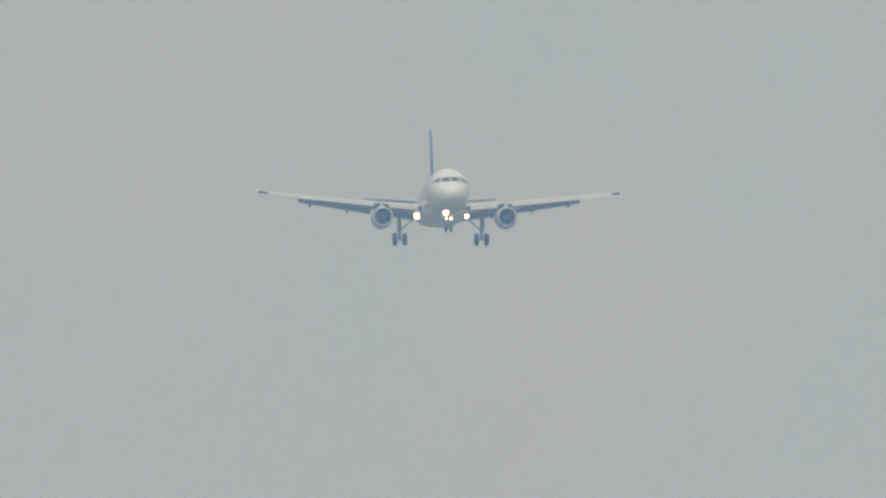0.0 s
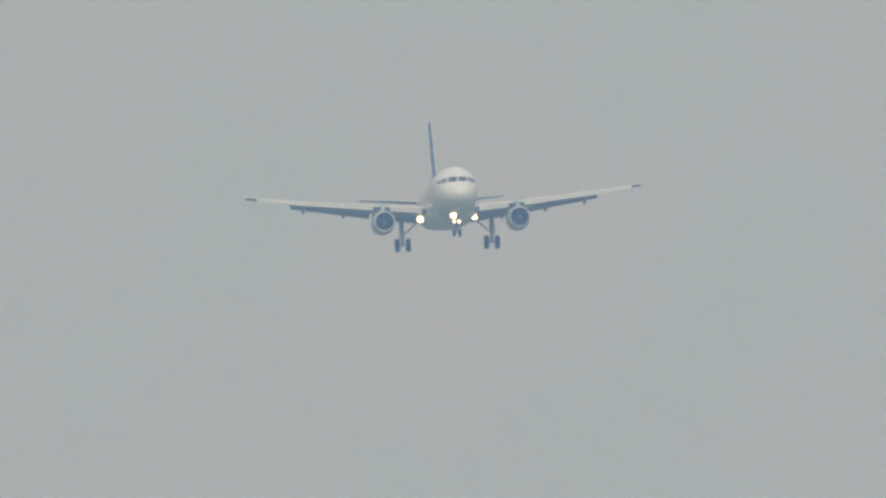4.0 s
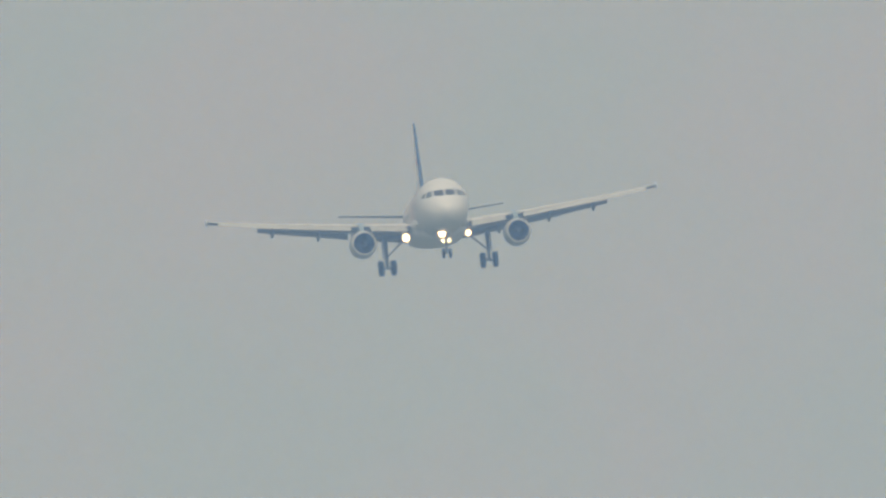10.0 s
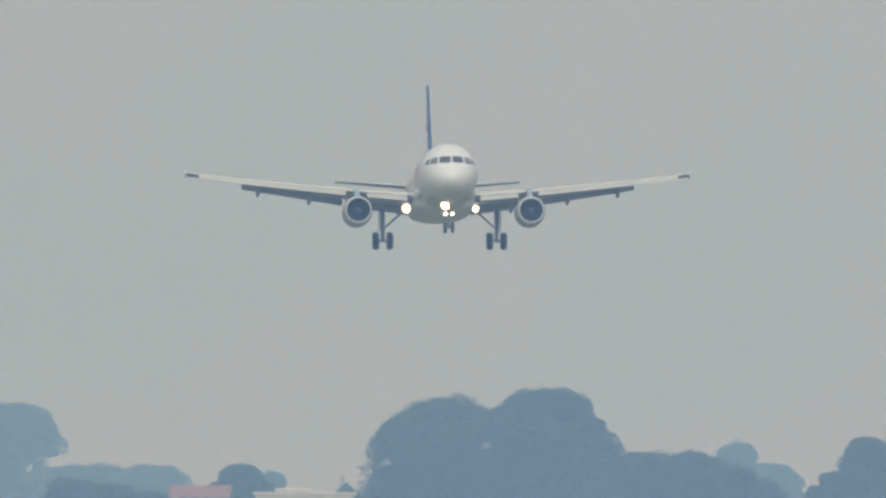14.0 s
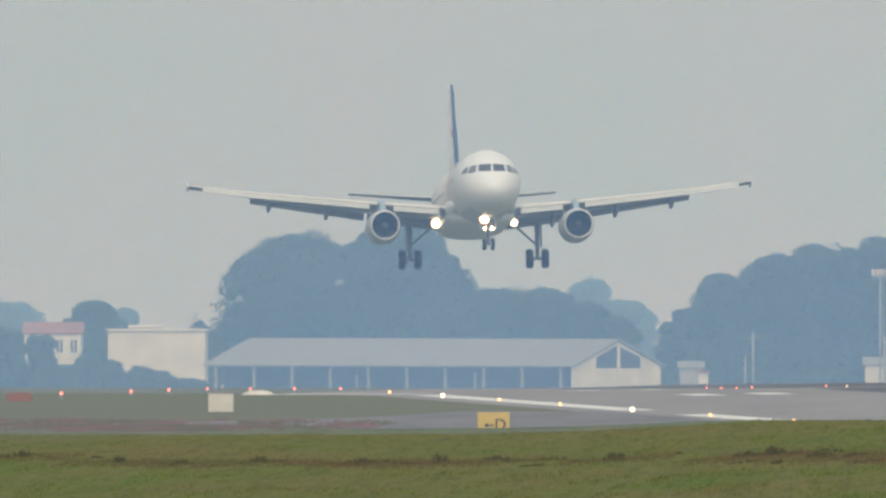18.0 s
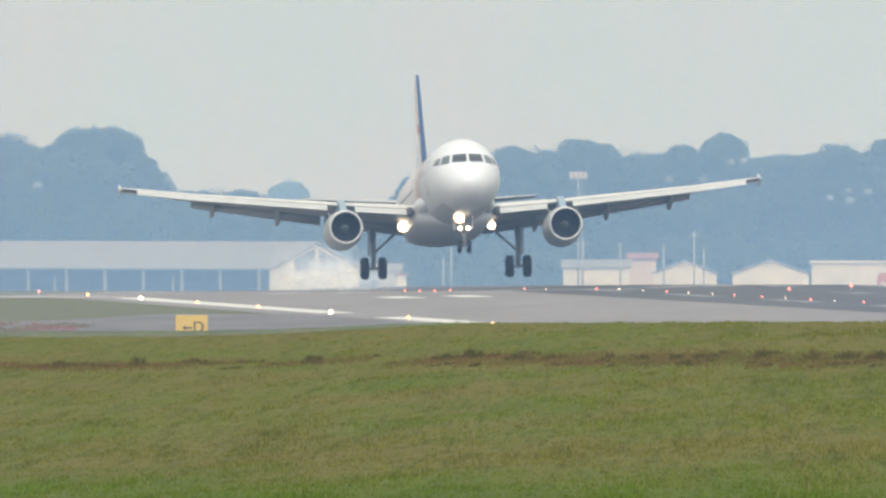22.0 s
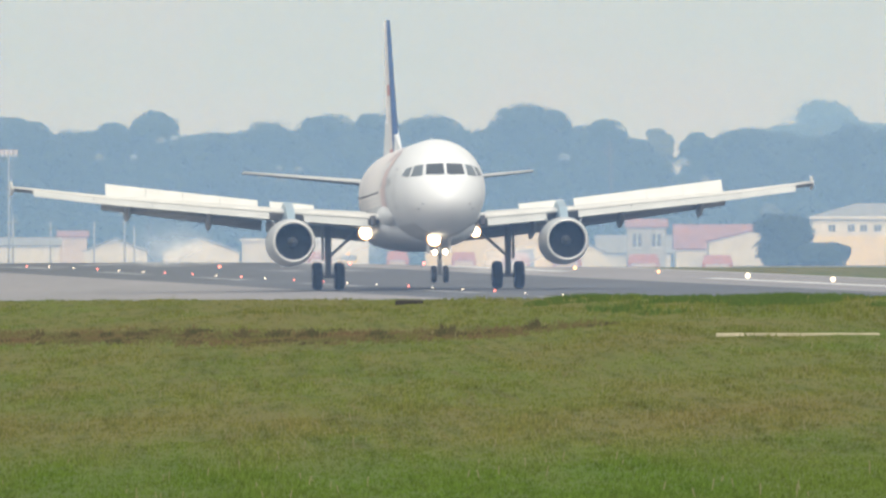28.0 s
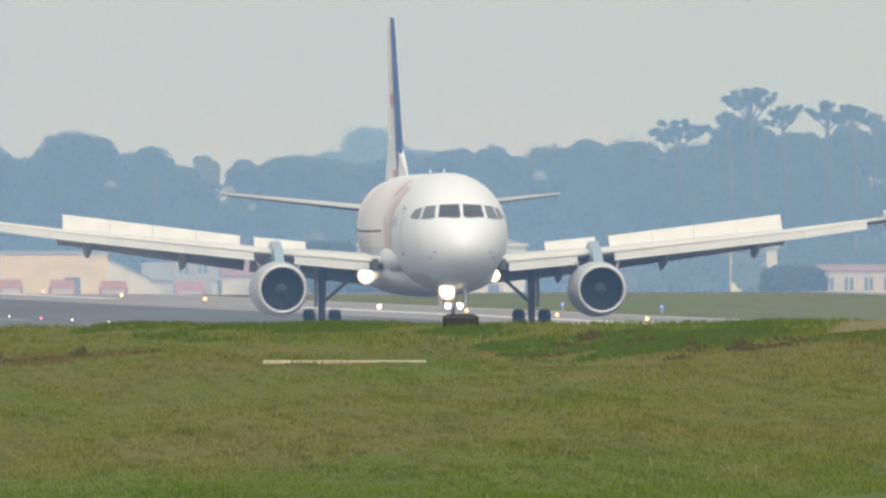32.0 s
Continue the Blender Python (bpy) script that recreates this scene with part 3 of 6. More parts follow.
def build_airliner():
    plane = thing("airliner", Matrix(), "white twin-engined airliner with blue tail, gear and flaps down", "airplane")
    rings = [[fus_point(f[0], a) for a in range(0, 360, 9)] for f in FUS]
    fus = part("fuselage", loft(bmesh.new(), rings), [M_white, M_belly], plane, "glossy white fuselage with shade-grey belly")
    # belly faces are greyed, with their shade put into the colour
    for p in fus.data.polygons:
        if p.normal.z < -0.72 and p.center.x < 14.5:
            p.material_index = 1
    # wing-to-body fairing
    fair = [(8.2, 0.9, 2.6, 1.90), (7.6, 1.55, 2.95, 1.78), (6.7, 1.92, 3.2, 1.68), (5.4, 2.08, 3.35, 1.62), (4, 2.12, 3.35, 1.60), (-2, 2.1, 3.1, 1.60), (-4.5, 1.8, 2.7, 1.7), (-6.5, 0.8, 2.3, 1.85)]
    rr = [[(x, w * math.sin(radians(a)), (t + b) / 2 + (t - b) / 2 * math.cos(radians(a))) for a in range(0, 360, 15)] for x, w, t, b in fair]
    part("belly_fairing", loft(bmesh.new(), rr), M_white, plane, "white wing-to-body fairing")
    for s in (-1, 1):
        panes = (((0.05, 4.46), (0.82, 4.43), (0.74, 4.88), (0.06, 4.91)), ((0.95, 4.40), (1.38, 4.36), (1.2, 4.82), (0.85, 4.87)), ((1.45, 4.36), (1.68, 4.42), (1.5, 4.72), (1.27, 4.8)))
        for k, c in enumerate(panes):
            part("windscreen_pane", nose_patch([(s * a, b) for a, b in c]), M_glass_side if k else M_glass, plane, "dark cockpit window pane")
        part("wiper", nose_patch([(s * a, b) for a, b in ((0.12, 4.40), (0.5, 4.42), (0.5, 4.44), (0.12, 4.43))], 0.03, 2), M_seam, plane)
        for y_, z_ in ((0.95, 3.2), (1.1, 3.0)):
            part("air_probe", a_rod((nose_x(y_, z_) - 0.02, s * y_, z_), (nose_x(y_, z_) + 0.1, s * (y_ + 0.09), z_), 0.03, 0.02, 8), M_strut, plane)
        for i in range(34):
            x = 11.2 - 0.79 * i
            part("cabin_window", skin_patch(x, x - 0.23, s * 76, s * 85, 0.006, 1, 2), M_glass, plane, smooth=False)
        for x0, hw in ((12.9, 0.82), (-11.6, 0.75)):
            for a, b, c, d in ((x0, x0 - 0.04, 64, 112), (x0 - hw, x0 - hw - 0.04, 64, 112), (x0, x0 - hw, 64, 65), (x0, x0 - hw, 111, 112)):
                part("door_seam", skin_patch(a, b, s * c, s * d, 0.006, 2, 6), M_seam, plane)
    # painted shapes along the side
    for x0, x1, a0, a1 in ((5.6, -4.8, -28, -104), (-5.0, -12.8, -34, -96)):
        part("livery_patch", skin_patch(x0, x1, a0, a1, 0.012, 14, 12), M_pink, plane, "very pale pink painted side of the rear fuselage")
    for x0, x1, a0, a1 in ((9.6, 7.2, -40, -62), (9.0, 6.3, -62.4, -84), (8.6, 5.7, -84.4, -108), (6.2, 4.4, -30, -52)):
        part("livery_band", skin_patch(x0, x1, a0, a1, 0.016), M_rose, plane, "rose painted band round the side")
    part("livery_line", skin_patch(4.5, -12.5, -88, -90, 0.02, 14, 2), M_seam, plane, "thin dark line along the side")
    for s in (-1, 1):
        glove = [(9.3, 0.03, 0.03, 2.95), (8.9, 0.22, 0.24, 2.95), (8.2, 0.38, 0.40, 2.95), (7.2, 0.46, 0.47, 2.95), (6.0, 0.48, 0.48, 2.97), (4.5, 0.45, 0.42, 3.0)]
        rings = [[(x, s * (1.62 + dy * math.sin(radians(a))), z + dz * math.cos(radians(a))) for a in range(0, 360, 20)] for x, dy, dz, z in glove]
        part("wing_root_fairing", loft(bmesh.new(), rings), M_white, plane, "white rounded fairing at the wing root")
        # a solid dark block gives the shade of the gap beside the slat
        part("slat_gap_shade", a_box(5.2, 6.05, s * 2.2, s * 2.42, 2.56, 2.98, bevel=0.04), M_seam, plane, "dark block as shade in the gap at the slat's end", smooth=False)
    part("side_panel", skin_patch(5.6, -8.0, -90.5, -128, 0.010, 14, 8), M_belly, plane, "grey lower side of the rear fuselage")
    # fin and rudder
    def fin_ring(z, le, te, t, n=8):
        pts = []
        for i in range(n + 1):
            s_ = i / n
            pts.append((le - s_ * (le - te), t * math.sin(math.pi * min(1, s_ ** 0.6)) * 0.5 + 0.01, z))
        for i in range(n - 1, 0, -1):
            s_ = i / n
            pts.append((le - s_ * (le - te), -t * math.sin(math.pi * min(1, s_ ** 0.6)) * 0.5 - 0.01, z))
        return pts
    zs = [5.3 + 6.54 * i / 14 for i in range(15)]
    fin = part("tail_fin", loft(bmesh.new(), [fin_ring(z, *[float(np.interp(z, [5.3, 6.7, 9.0, 11.84], v)) for v in ([-10.6, -12.4, -14.2, -16.5], [-16.2, -16.9, -17.6, -18.3], [0.40, 0.35, 0.27, 0.18])]) for z in zs]), [M_blue, M_white, M_pink, M_red], plane, "blue tail fin, its side painted white and pink")
    part("rudder", loft(bmesh.new(), [[(-16.25, 0.1, 5.6), (-17.9, 0.02, 5.6), (-17.9, -0.02, 5.6), (-16.25, -0.1, 5.6)], [(-18.35, 0.05, 11.8), (-18.95, 0.01, 11.8), (-18.95, -0.01, 11.8), (-18.35, -0.05, 11.8)]]), M_pink, plane, "pale pink rudder", smooth=False)
    part("fin_root_fillet", loft(bmesh.new(), [[(-8.6, 0.02, 5.9), (-16, 0.3, 5.9), (-16, -0.3, 5.9), (-8.6, -0.02, 5.9)], [(-12.2, 0.03, 6.75), (-15.5, 0.24, 7.5), (-15.5, -0.24, 7.5), (-12.2, -0.03, 6.75)]]), M_white, plane, smooth=False)
    for p in fin.data.polygons:
        le_, te_ = [float(np.interp(p.center.z, [5.3, 6.7, 9.0, 11.84], v)) for v in ([-10.6, -12.4, -14.2, -16.5], [-16.2, -16.9, -17.6, -18.3])]
        if p.normal.y < -0.05 and (le_ - p.center.x) > 0.1 * (le_ - te_):
            v_ = noise.noise(Vector((p.center.x * 0.5, 3, p.center.z * 1.1)))
            p.material_index = 3 if v_ < -0.3 else 1 if v_ > 0.1 else 2
    for s in (-1, 1):
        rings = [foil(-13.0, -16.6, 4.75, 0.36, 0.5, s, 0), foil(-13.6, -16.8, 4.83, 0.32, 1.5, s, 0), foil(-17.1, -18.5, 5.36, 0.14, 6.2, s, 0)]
        tp = part("tailplane", loft(bmesh.new(), rings), [M_slat, M_shade], plane, "light grey tailplane with shade coloured in below")
        # down-facing skin is coloured dark for the shade there
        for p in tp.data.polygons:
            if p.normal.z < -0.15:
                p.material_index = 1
    for s in (-1, 1):
        build_wing(s, plane)
        build_engine(s, plane)
    # main gear: the legs slide up as they take the weight
    for s in (-1, 1):
        g = part("main_gear", a_rod((0, 0, 0.58), (0, 0, 2.75), 0.12, 0.16, 14), M_strut, plane, "grey main landing gear leg")
        g.location = (0, s * 3.8, 0)
        rod_b = a_rod((0, 0, 1.35), (0.1, -s * 1.45, 2.65), 0.06, 0.07, 10)
        part("side_brace", rod_b, M_strut, g)
        part("axle", a_rod((0, -0.5, 0.58), (0, 0.5, 0.58), 0.09, 0.09, 12), M_strut, g)
        part("torque_link", loft(bmesh.new(), [[(-0.12, -0.12, 0.75), (-0.12, 0.12, 0.75), (-0.34, 0.05, 1.05), (-0.34, -0.05, 1.05)], [(-0.15, -0.1, 1.35), (-0.15, 0.1, 1.35), (-0.37, 0.05, 1.08), (-0.37, -0.05, 1.08)]]), M_strut, g, smooth=False)
        part("gear_door", a_box(-0.45, 0.4, s * 0.2, s * 0.26, 1.25, 2.6, bevel=0.02), M_under, g, smooth=False)
        for k in (-1, 1):
            wheel(g, 0, k * 0.465, 0.58, 0.58, 0.42)
        main_gears.append((g, s))
    ng = part("nose_gear", a_rod((12.64, 0, 0.36), (12.4, 0, 2.0), 0.09, 0.11, 12), M_strut, plane, "grey nose landing gear leg")
    part("axle", a_rod((12.64, -0.25, 0.36), (12.64, 0.25, 0.36), 0.06, 0.06, 10), M_strut, ng)
    part("drag_strut", a_rod((12.6, 0, 1.0), (13.6, 0, 1.95), 0.05, 0.05, 8), M_strut, ng)
    for s in (-1, 1):
        wheel(ng, 12.64, s * 0.25, 0.36, 0.36, 0.22)
        part("nose_gear_door", a_box(11.4, 12.9, s * 0.42, s * 0.46, 1.25, 1.95, bevel=0.01), M_white, ng, smooth=False)
        tl = part("taxi_light", turned([(0.05, 0.01), (0.04, 0.065), (0.0, 0.1), (-0.06, 0.08), (-0.1, 0.02)], "x", 16), M_taxi, ng, "lit taxi light")
        tl.location = (12.85, s * 0.22, 1.28)
    def lamp(name, r, at, label):
        h = part(name, turned([(0.0, r * 1.2), (-0.08, r * 1.2), (-0.2, r * 0.8), (-0.28, 0.02)], "x", 20), M_strut, plane, label)
        h.location = at
        part("lens", turned([(0.05, 0.01), (0.04, r * 0.6), (0.0, r * 0.95)], "x", 20), M_landing, h, "dazzling lit lens")
        # this glowing ring is added for bloom round the lens, not a lamp part
        part("bloom_ring", turned([(-0.01, r * 0.95), (0.03, r * 1.14), (0.0, r * 1.18)], "x", 20), M_bloom, h, "amber glowing ring added as the lamp's bloom")
    lamp("nose_landing_light", 0.28, (13.3, -0.26, 1.82), "lit landing light on the nose gear")
    for s in (-1, 1):
        lamp("wing_landing_light", 0.26 if s < 0 else 0.20, (1.0, -2.28 if s < 0 else 2.36, 2.37), "lit landing light under the wing root")
    # antennas
    for x in (8.5, 2.0):
        part("antenna", loft(bmesh.new(), [[(x, 0.02, 5.95), (x - 0.4, 0.02, 5.95), (x - 0.4, -0.02, 5.95), (x, -0.02, 5.95)], [(x - 0.25, 0.01, 6.2), (x - 0.42, 0.01, 6.2), (x - 0.42, -0.01, 6.2), (x - 0.25, -0.01, 6.2)]]), M_white, plane, smooth=False)
    return plane


airliner = build_airliner()

M_concrete_light = mat("bleached_concrete", (0.46, 0.45, 0.42), rough=0.85, vary=0.1, scale=0.3)
# ---- painted marks and lights of the runway ----
for y0, y1 in ((1318, 1392), (1429, 1760)):
    strip("edge_line", -23.7, -22.1, y0, y1, M_mark, 0.006, parent=runway, thick=0.004)
strip("edge_line", 22.1, 23.0, 1250, 1470, M_mark, 0.006, parent=runway, thick=0.004)
strip("edge_line", 22.1, 23.0, 1545, 1760, M_mark, 0.006, parent=runway, thick=0.004)
for y in (1551, 1640):
    for o in (-12.9, -9.7, 9.0, 12.2):
        strip("touchdown_bar", o, o + 1.5, y - 8, y + 8, M_mark if o < 0 else M_mark_worn, 0.008, parent=runway, thick=0.004)
for i in range(11):
    strip("centre_dash", -0.45, 0.45, 1030 + i * 60, 1060 + i * 60, M_mark_worn, 0.008, parent=runway, thick=0.003)


def runway_lamp(pos, lens, label, group, r=0.15, h=0.35):
    e = thing("runway_light", Matrix.Translation(pos), label, "runway light", group)
    part("base", a_rod((0, 0, -0.05), (0, 0, h - r), 0.09, 0.06, 10), M_strut, e)
    bm = bmesh.new()
    bmesh.ops.create_icosphere(bm, subdivisions=2, radius=r)
    p = part("lens", bm, lens, e)
    p.location = (0, 0, h)
    return e


edge_w = runway_lamp((-24.70, 1559.69, -0.40), M_lamp_w, "lit white runway edge light on a short stem", "runway edge lights", 0.11, 0.13)
for p in ((-14.12, 1415.72, -0.40), (30.12, 1468.68, 0.00), (33.06, 1428.63, 0.00)):
    copy_thing(edge_w, Matrix.Translation(p))
edge_o = runway_lamp((-28.06, 1605.36, -0.42), M_lamp_o, "lit amber runway edge light on a short stem", "runway edge lights", 0.08, 0.13)
for p in ((-21.33, 1513.87, -0.40), (-17.91, 1467.32, -0.40), (-10.32, 1364.01, -0.40), (-6.54, 1312.59, -0.40), (23.62, 1557.14, 0.00), (26.85, 1513.06, 0.00), (35.90, 1389.98, 0.00), (38.70, 1351.97, 0.00), (41.34, 1315.99, 0.00)):
    copy_thing(edge_o, Matrix.Translation(p))
# flush lights along the centre line
centre_r = runway_lamp((runway_x(1640), 1640, crest(1640)), M_lamp_r, "small red flush runway centre light", "centre line lights", 0.042, 0.045)
centre_w = runway_lamp((runway_x(1625), 1625, crest(1625)), M_lamp_w, "small white flush runway centre light", "centre line lights", 0.029, 0.035)
for i in range(34):
    y = 1610 - 15 * i + random.uniform(-2, 2)
    copy_thing(centre_r if i % 3 == 0 or i in (7, 11) else centre_w, Matrix.Translation((runway_x(y) + 1.6, y, crest(y) - 0.01)))
strip("shoulder_line", 29.0, 29.9, 1150, 1700, M_concrete_light, 0.006, parent=runway, thick=0.004)
service = strip("service_road", 62, 70, 1250, 1880, M_concrete_light, 0.12)
tagged(service, "pale service road behind the runway", "road", kind="structure")
# red and blue lights in the grass
red_l = runway_lamp((-42.90, 1553.00, -0.42), M_lamp_r, "lit red airfield light on a stem", "red airfield lights", 0.07, 0.27)
for p in ((-40.21, 1579.00, -0.42), (-38.82, 1598.00, -0.42), (-41.27, 1786.00, -1.12), (-38.90, 1786.00, -1.12), (-36.47, 1786.00, -1.12), (-33.91, 1786.00, -1.12), (-12.21, 1590.00, -0.19), (-11.49, 1590.00, -0.19), (-10.74, 1590.00, -0.19), (-9.99, 1590.00, -0.17),
          (-4.02, 1600.00, -0.37), (6.66, 1590.00, -0.22), (9.71, 1590.00, -0.05), (13.07, 1590.00, -0.05), (16.68, 1590.00, -0.05), (20.28, 1590.00, -0.08)):
    copy_thing(red_l, Matrix.Translation(p) @ Matrix.Scale(0.6 if -13 < p[0] < -9 else 1.0, 4))
blue_l = runway_lamp((41.38, 1437.00, -0.15), M_lamp_b, "lit blue taxiway light", "taxiway lights", 0.06, 0.35)
for p in ((44.65, 1401.00, -0.11), (18.89, 1592.00, -0.42)):
    copy_thing(blue_l, Matrix.Translation(p))

# ---- taxiway and bare soil beside the runway ----
def drape(name, near, far, material, label, category, n=24, lift=0.014):
    """Paving that lies on the land between two lines."""
    verts, faces = [], []
    def along(line, t):
        d = [0]
        for a, b in zip(line, line[1:]):
            d.append(d[-1] + (Vector(b) - Vector(a)).length)
        t *= d[-1]
        return [float(np.interp(t, d, [p[k] for p in line])) for k in (0, 1)]
    m = 24
    for i in range(n + 1):
        a, b = along(near, i / n), along(far, i / n)
        for j in range(m + 1):
            x, y = a[0] + (b[0] - a[0]) * j / m, a[1] + (b[1] - a[1]) * j / m
            verts.append((x, y, terrain(x, y) + lift))
    k = len(verts)
    verts += [(x, y, z - 0.02) for x, y, z in verts]
    for i in range(n):
        for j in range(m):
            a = i * (m + 1) + j
            faces.append((a, a + 1, a + m + 2, a + m + 1))
            faces.append((k + a, k + a + m + 1, k + a + m + 2, k + a + 1))
    return tagged(raw(name, verts, faces, material, smooth=True), label, category, kind="structure")


M_taxi_way = mat("taxiway_asphalt", (0.20, 0.19, 0.195), rough=0.8, vary=0.12, scale=0.3, stretch=(1, 0.1, 1))
drape("taxiway", [(12, 1196), (-30, 1186), (-120, 1176)], [(8, 1430), (-22, 1424), (-25, 1370), (-35, 1318), (-120, 1285)], M_taxi_way, "grey asphalt taxiway that joins the runway", "taxiway", n=130)

# ---- sign, huts and boxes ----
M_sign = mat("yellow_sign_face", (0.66, 0.47, 0.12), rough=0.5, vary=0.05, scale=3)
M_black = mat("black_paint", (0.02, 0.02, 0.02), rough=0.5, vary=0.1)
M_wall_w = mat("weathered_white_wall", (0.74, 0.69, 0.60), rough=0.8, vary=0.1, scale=0.5, per_object=0.05)
M_wall_p = mat("pinkish_render_wall", (0.64, 0.51, 0.43), rough=0.85, vary=0.1, scale=0.5, per_object=0.05)
M_wall_t = mat("tan_render_wall", (0.84, 0.66, 0.36), rough=0.85, vary=0.1, scale=0.5)
M_wall_d = mat("grey_weathered_wall", (0.40, 0.37, 0.33), rough=0.85, vary=0.12, scale=0.5)
M_wall_y = mat("yellowish_render_wall", (0.80, 0.76, 0.42), rough=0.85, vary=0.1, scale=0.5)
M_roof_g = mat("grey_sheet_roof", (0.28, 0.275, 0.265), rough=0.6, vary=0.12, scale=0.5, stretch=(4, 1, 1))
M_roof_r = mat("red_tile_roof", (0.37, 0.16, 0.11), rough=0.8, vary=0.15, scale=0.6)
M_container = mat("faded_red_paint", (0.44, 0.115, 0.004), rough=0.6, vary=0.12, scale=1.0)
M_gap = mat("dark_opening", (0.04, 0.04, 0.045), rough=0.8, vary=0.1)
M_win = mat("dull_window_glass", (0.10, 0.12, 0.14), rough=0.2, vary=0.1)
M_kerb = mat("bleached_concrete", (0.60, 0.54, 0.38), rough=0.85, vary=0.15, scale=2.0)
M_concrete = mat("pale_concrete", (0.36, 0.35, 0.32), rough=0.85, vary=0.12, scale=1.2)


def make_sign():
    p = Vector((-17.83, 1250.00, -0.60))
    e = thing("taxiway_sign", Matrix.Translation(p), "yellow taxiway sign with black arrow and letter, on short legs", "sign")
    w, h, low = 1.24, 0.90, 0.075
    part("sign_face", a_box(-w / 2, w / 2, 0, 0.18, low, low + h, bevel=0.02), M_sign, e, smooth=False)
    for x in (-w / 3, w / 3):
        part("leg", a_rod((x, 0.09, -0.1), (x, 0.09, low + 0.02), 0.03), M_strut, e)
    cu = bpy.data.curves.new("sign_letter", "FONT")
    cu.body, cu.size, cu.align_x = "D", 0.60, "CENTER"
    tmp = new("tmp_letter", cu)
    me = bpy.data.meshes.new_from_object(tmp.evaluated_get(bpy.context.evaluated_depsgraph_get()))
    bpy.data.objects.remove(tmp)
    me.materials.append(M_black)
    ob = new("sign_letter", me)
    ob.parent = e
    ob.matrix_basis = pose(w * 0.21, -0.008, low + 0.24, 90, 0, 0)
    bm = bmesh.new()
    ar = [(-0.30, 0.45), (-0.18, 0.56), (-0.18, 0.48), (0.0, 0.48), (0.0, 0.42), (-0.18, 0.42), (-0.18, 0.34)]
    loft(bm, [[(a * w, -0.012, low + b * h) for a, b in ar], [(a * w, -0.004, low + b * h) for a, b in ar]])
    part("sign_arrow", bm, M_black, e, smooth=False)


make_sign()


def make_hut():
    p = Vector((-32.02, 1411.00, -0.42))
    w, h = 1.09, 0.86
    e = thing("equipment_box", Matrix.Translation(p), "plain white equipment cabinet on the airfield grass", "cabinet")
    part("body", a_box(-w / 2, w / 2, 0, 0.9, 0.05, h, bevel=0.02), M_wall_w, e, smooth=False)
    part("lid", a_box(-w / 2 - 0.03, w / 2 + 0.03, -0.04, 0.94, h, h + 0.05, bevel=0.01), M_concrete, e, smooth=False)
    part("plinth", a_box(-w / 2 + 0.05, w / 2 - 0.05, 0.05, 0.85, -0.2, 0.06), M_concrete, e, smooth=False)


make_hut()


def small_box(p, w, h, d, material, name, label, category):
    e = thing(name, Matrix.Translation(p), label, category)
    part("body", a_box(-w / 2, w / 2, 0, d, -0.1, h, bevel=min(0.05, h * 0.2)), material, e, smooth=False)
    part("cap", a_box(-w / 2 * 0.8, w / 2 * 0.8, d * 0.1, d * 0.9, h, h * 1.12, bevel=0.01), material, e, smooth=False)
    return e


small_box((19.50, 760.00, 2.53), 0.84, 0.28, 0.5, M_black, "drain_box", "low black drain housing in the grass", "drain box")
small_box((8.94, 889.00, 1.77), 0.78, 0.11, 0.5, M_gap, "drain_box", "low dark drain cover in the grass", "drain box")
small_box((-44.19, 1528.00, -0.42), 1.20, 0.37, 0.8, M_roof_r, "red_box", "low red box beside the runway", "box")
cover = thing("white_cover", Matrix.Translation((-35.10, 1630.00, -0.58)), "low white domed cover behind the runway", "cover")
bm = bmesh.new()
bmesh.ops.create_icosphere(bm, subdivisions=3, radius=1.0)
bm.transform(Matrix.Diagonal((0.85, 0.6, 0.28, 1)))
part("dome", bm, M_wall_w, cover)
slab_p = Vector((14.78, 670.00, 2.22))
sl = thing("concrete_slab", Matrix.Translation(slab_p), "long pale concrete kerb lying in the grass", "kerb")
part("kerb", a_box(-1.69, 1.69, 0, 0.3, -0.05, 0.075, bevel=0.015), M_kerb, sl, smooth=False)

# ---- buildings behind the runway ----
def far_ground(x, y):
    return terrain(x, y)


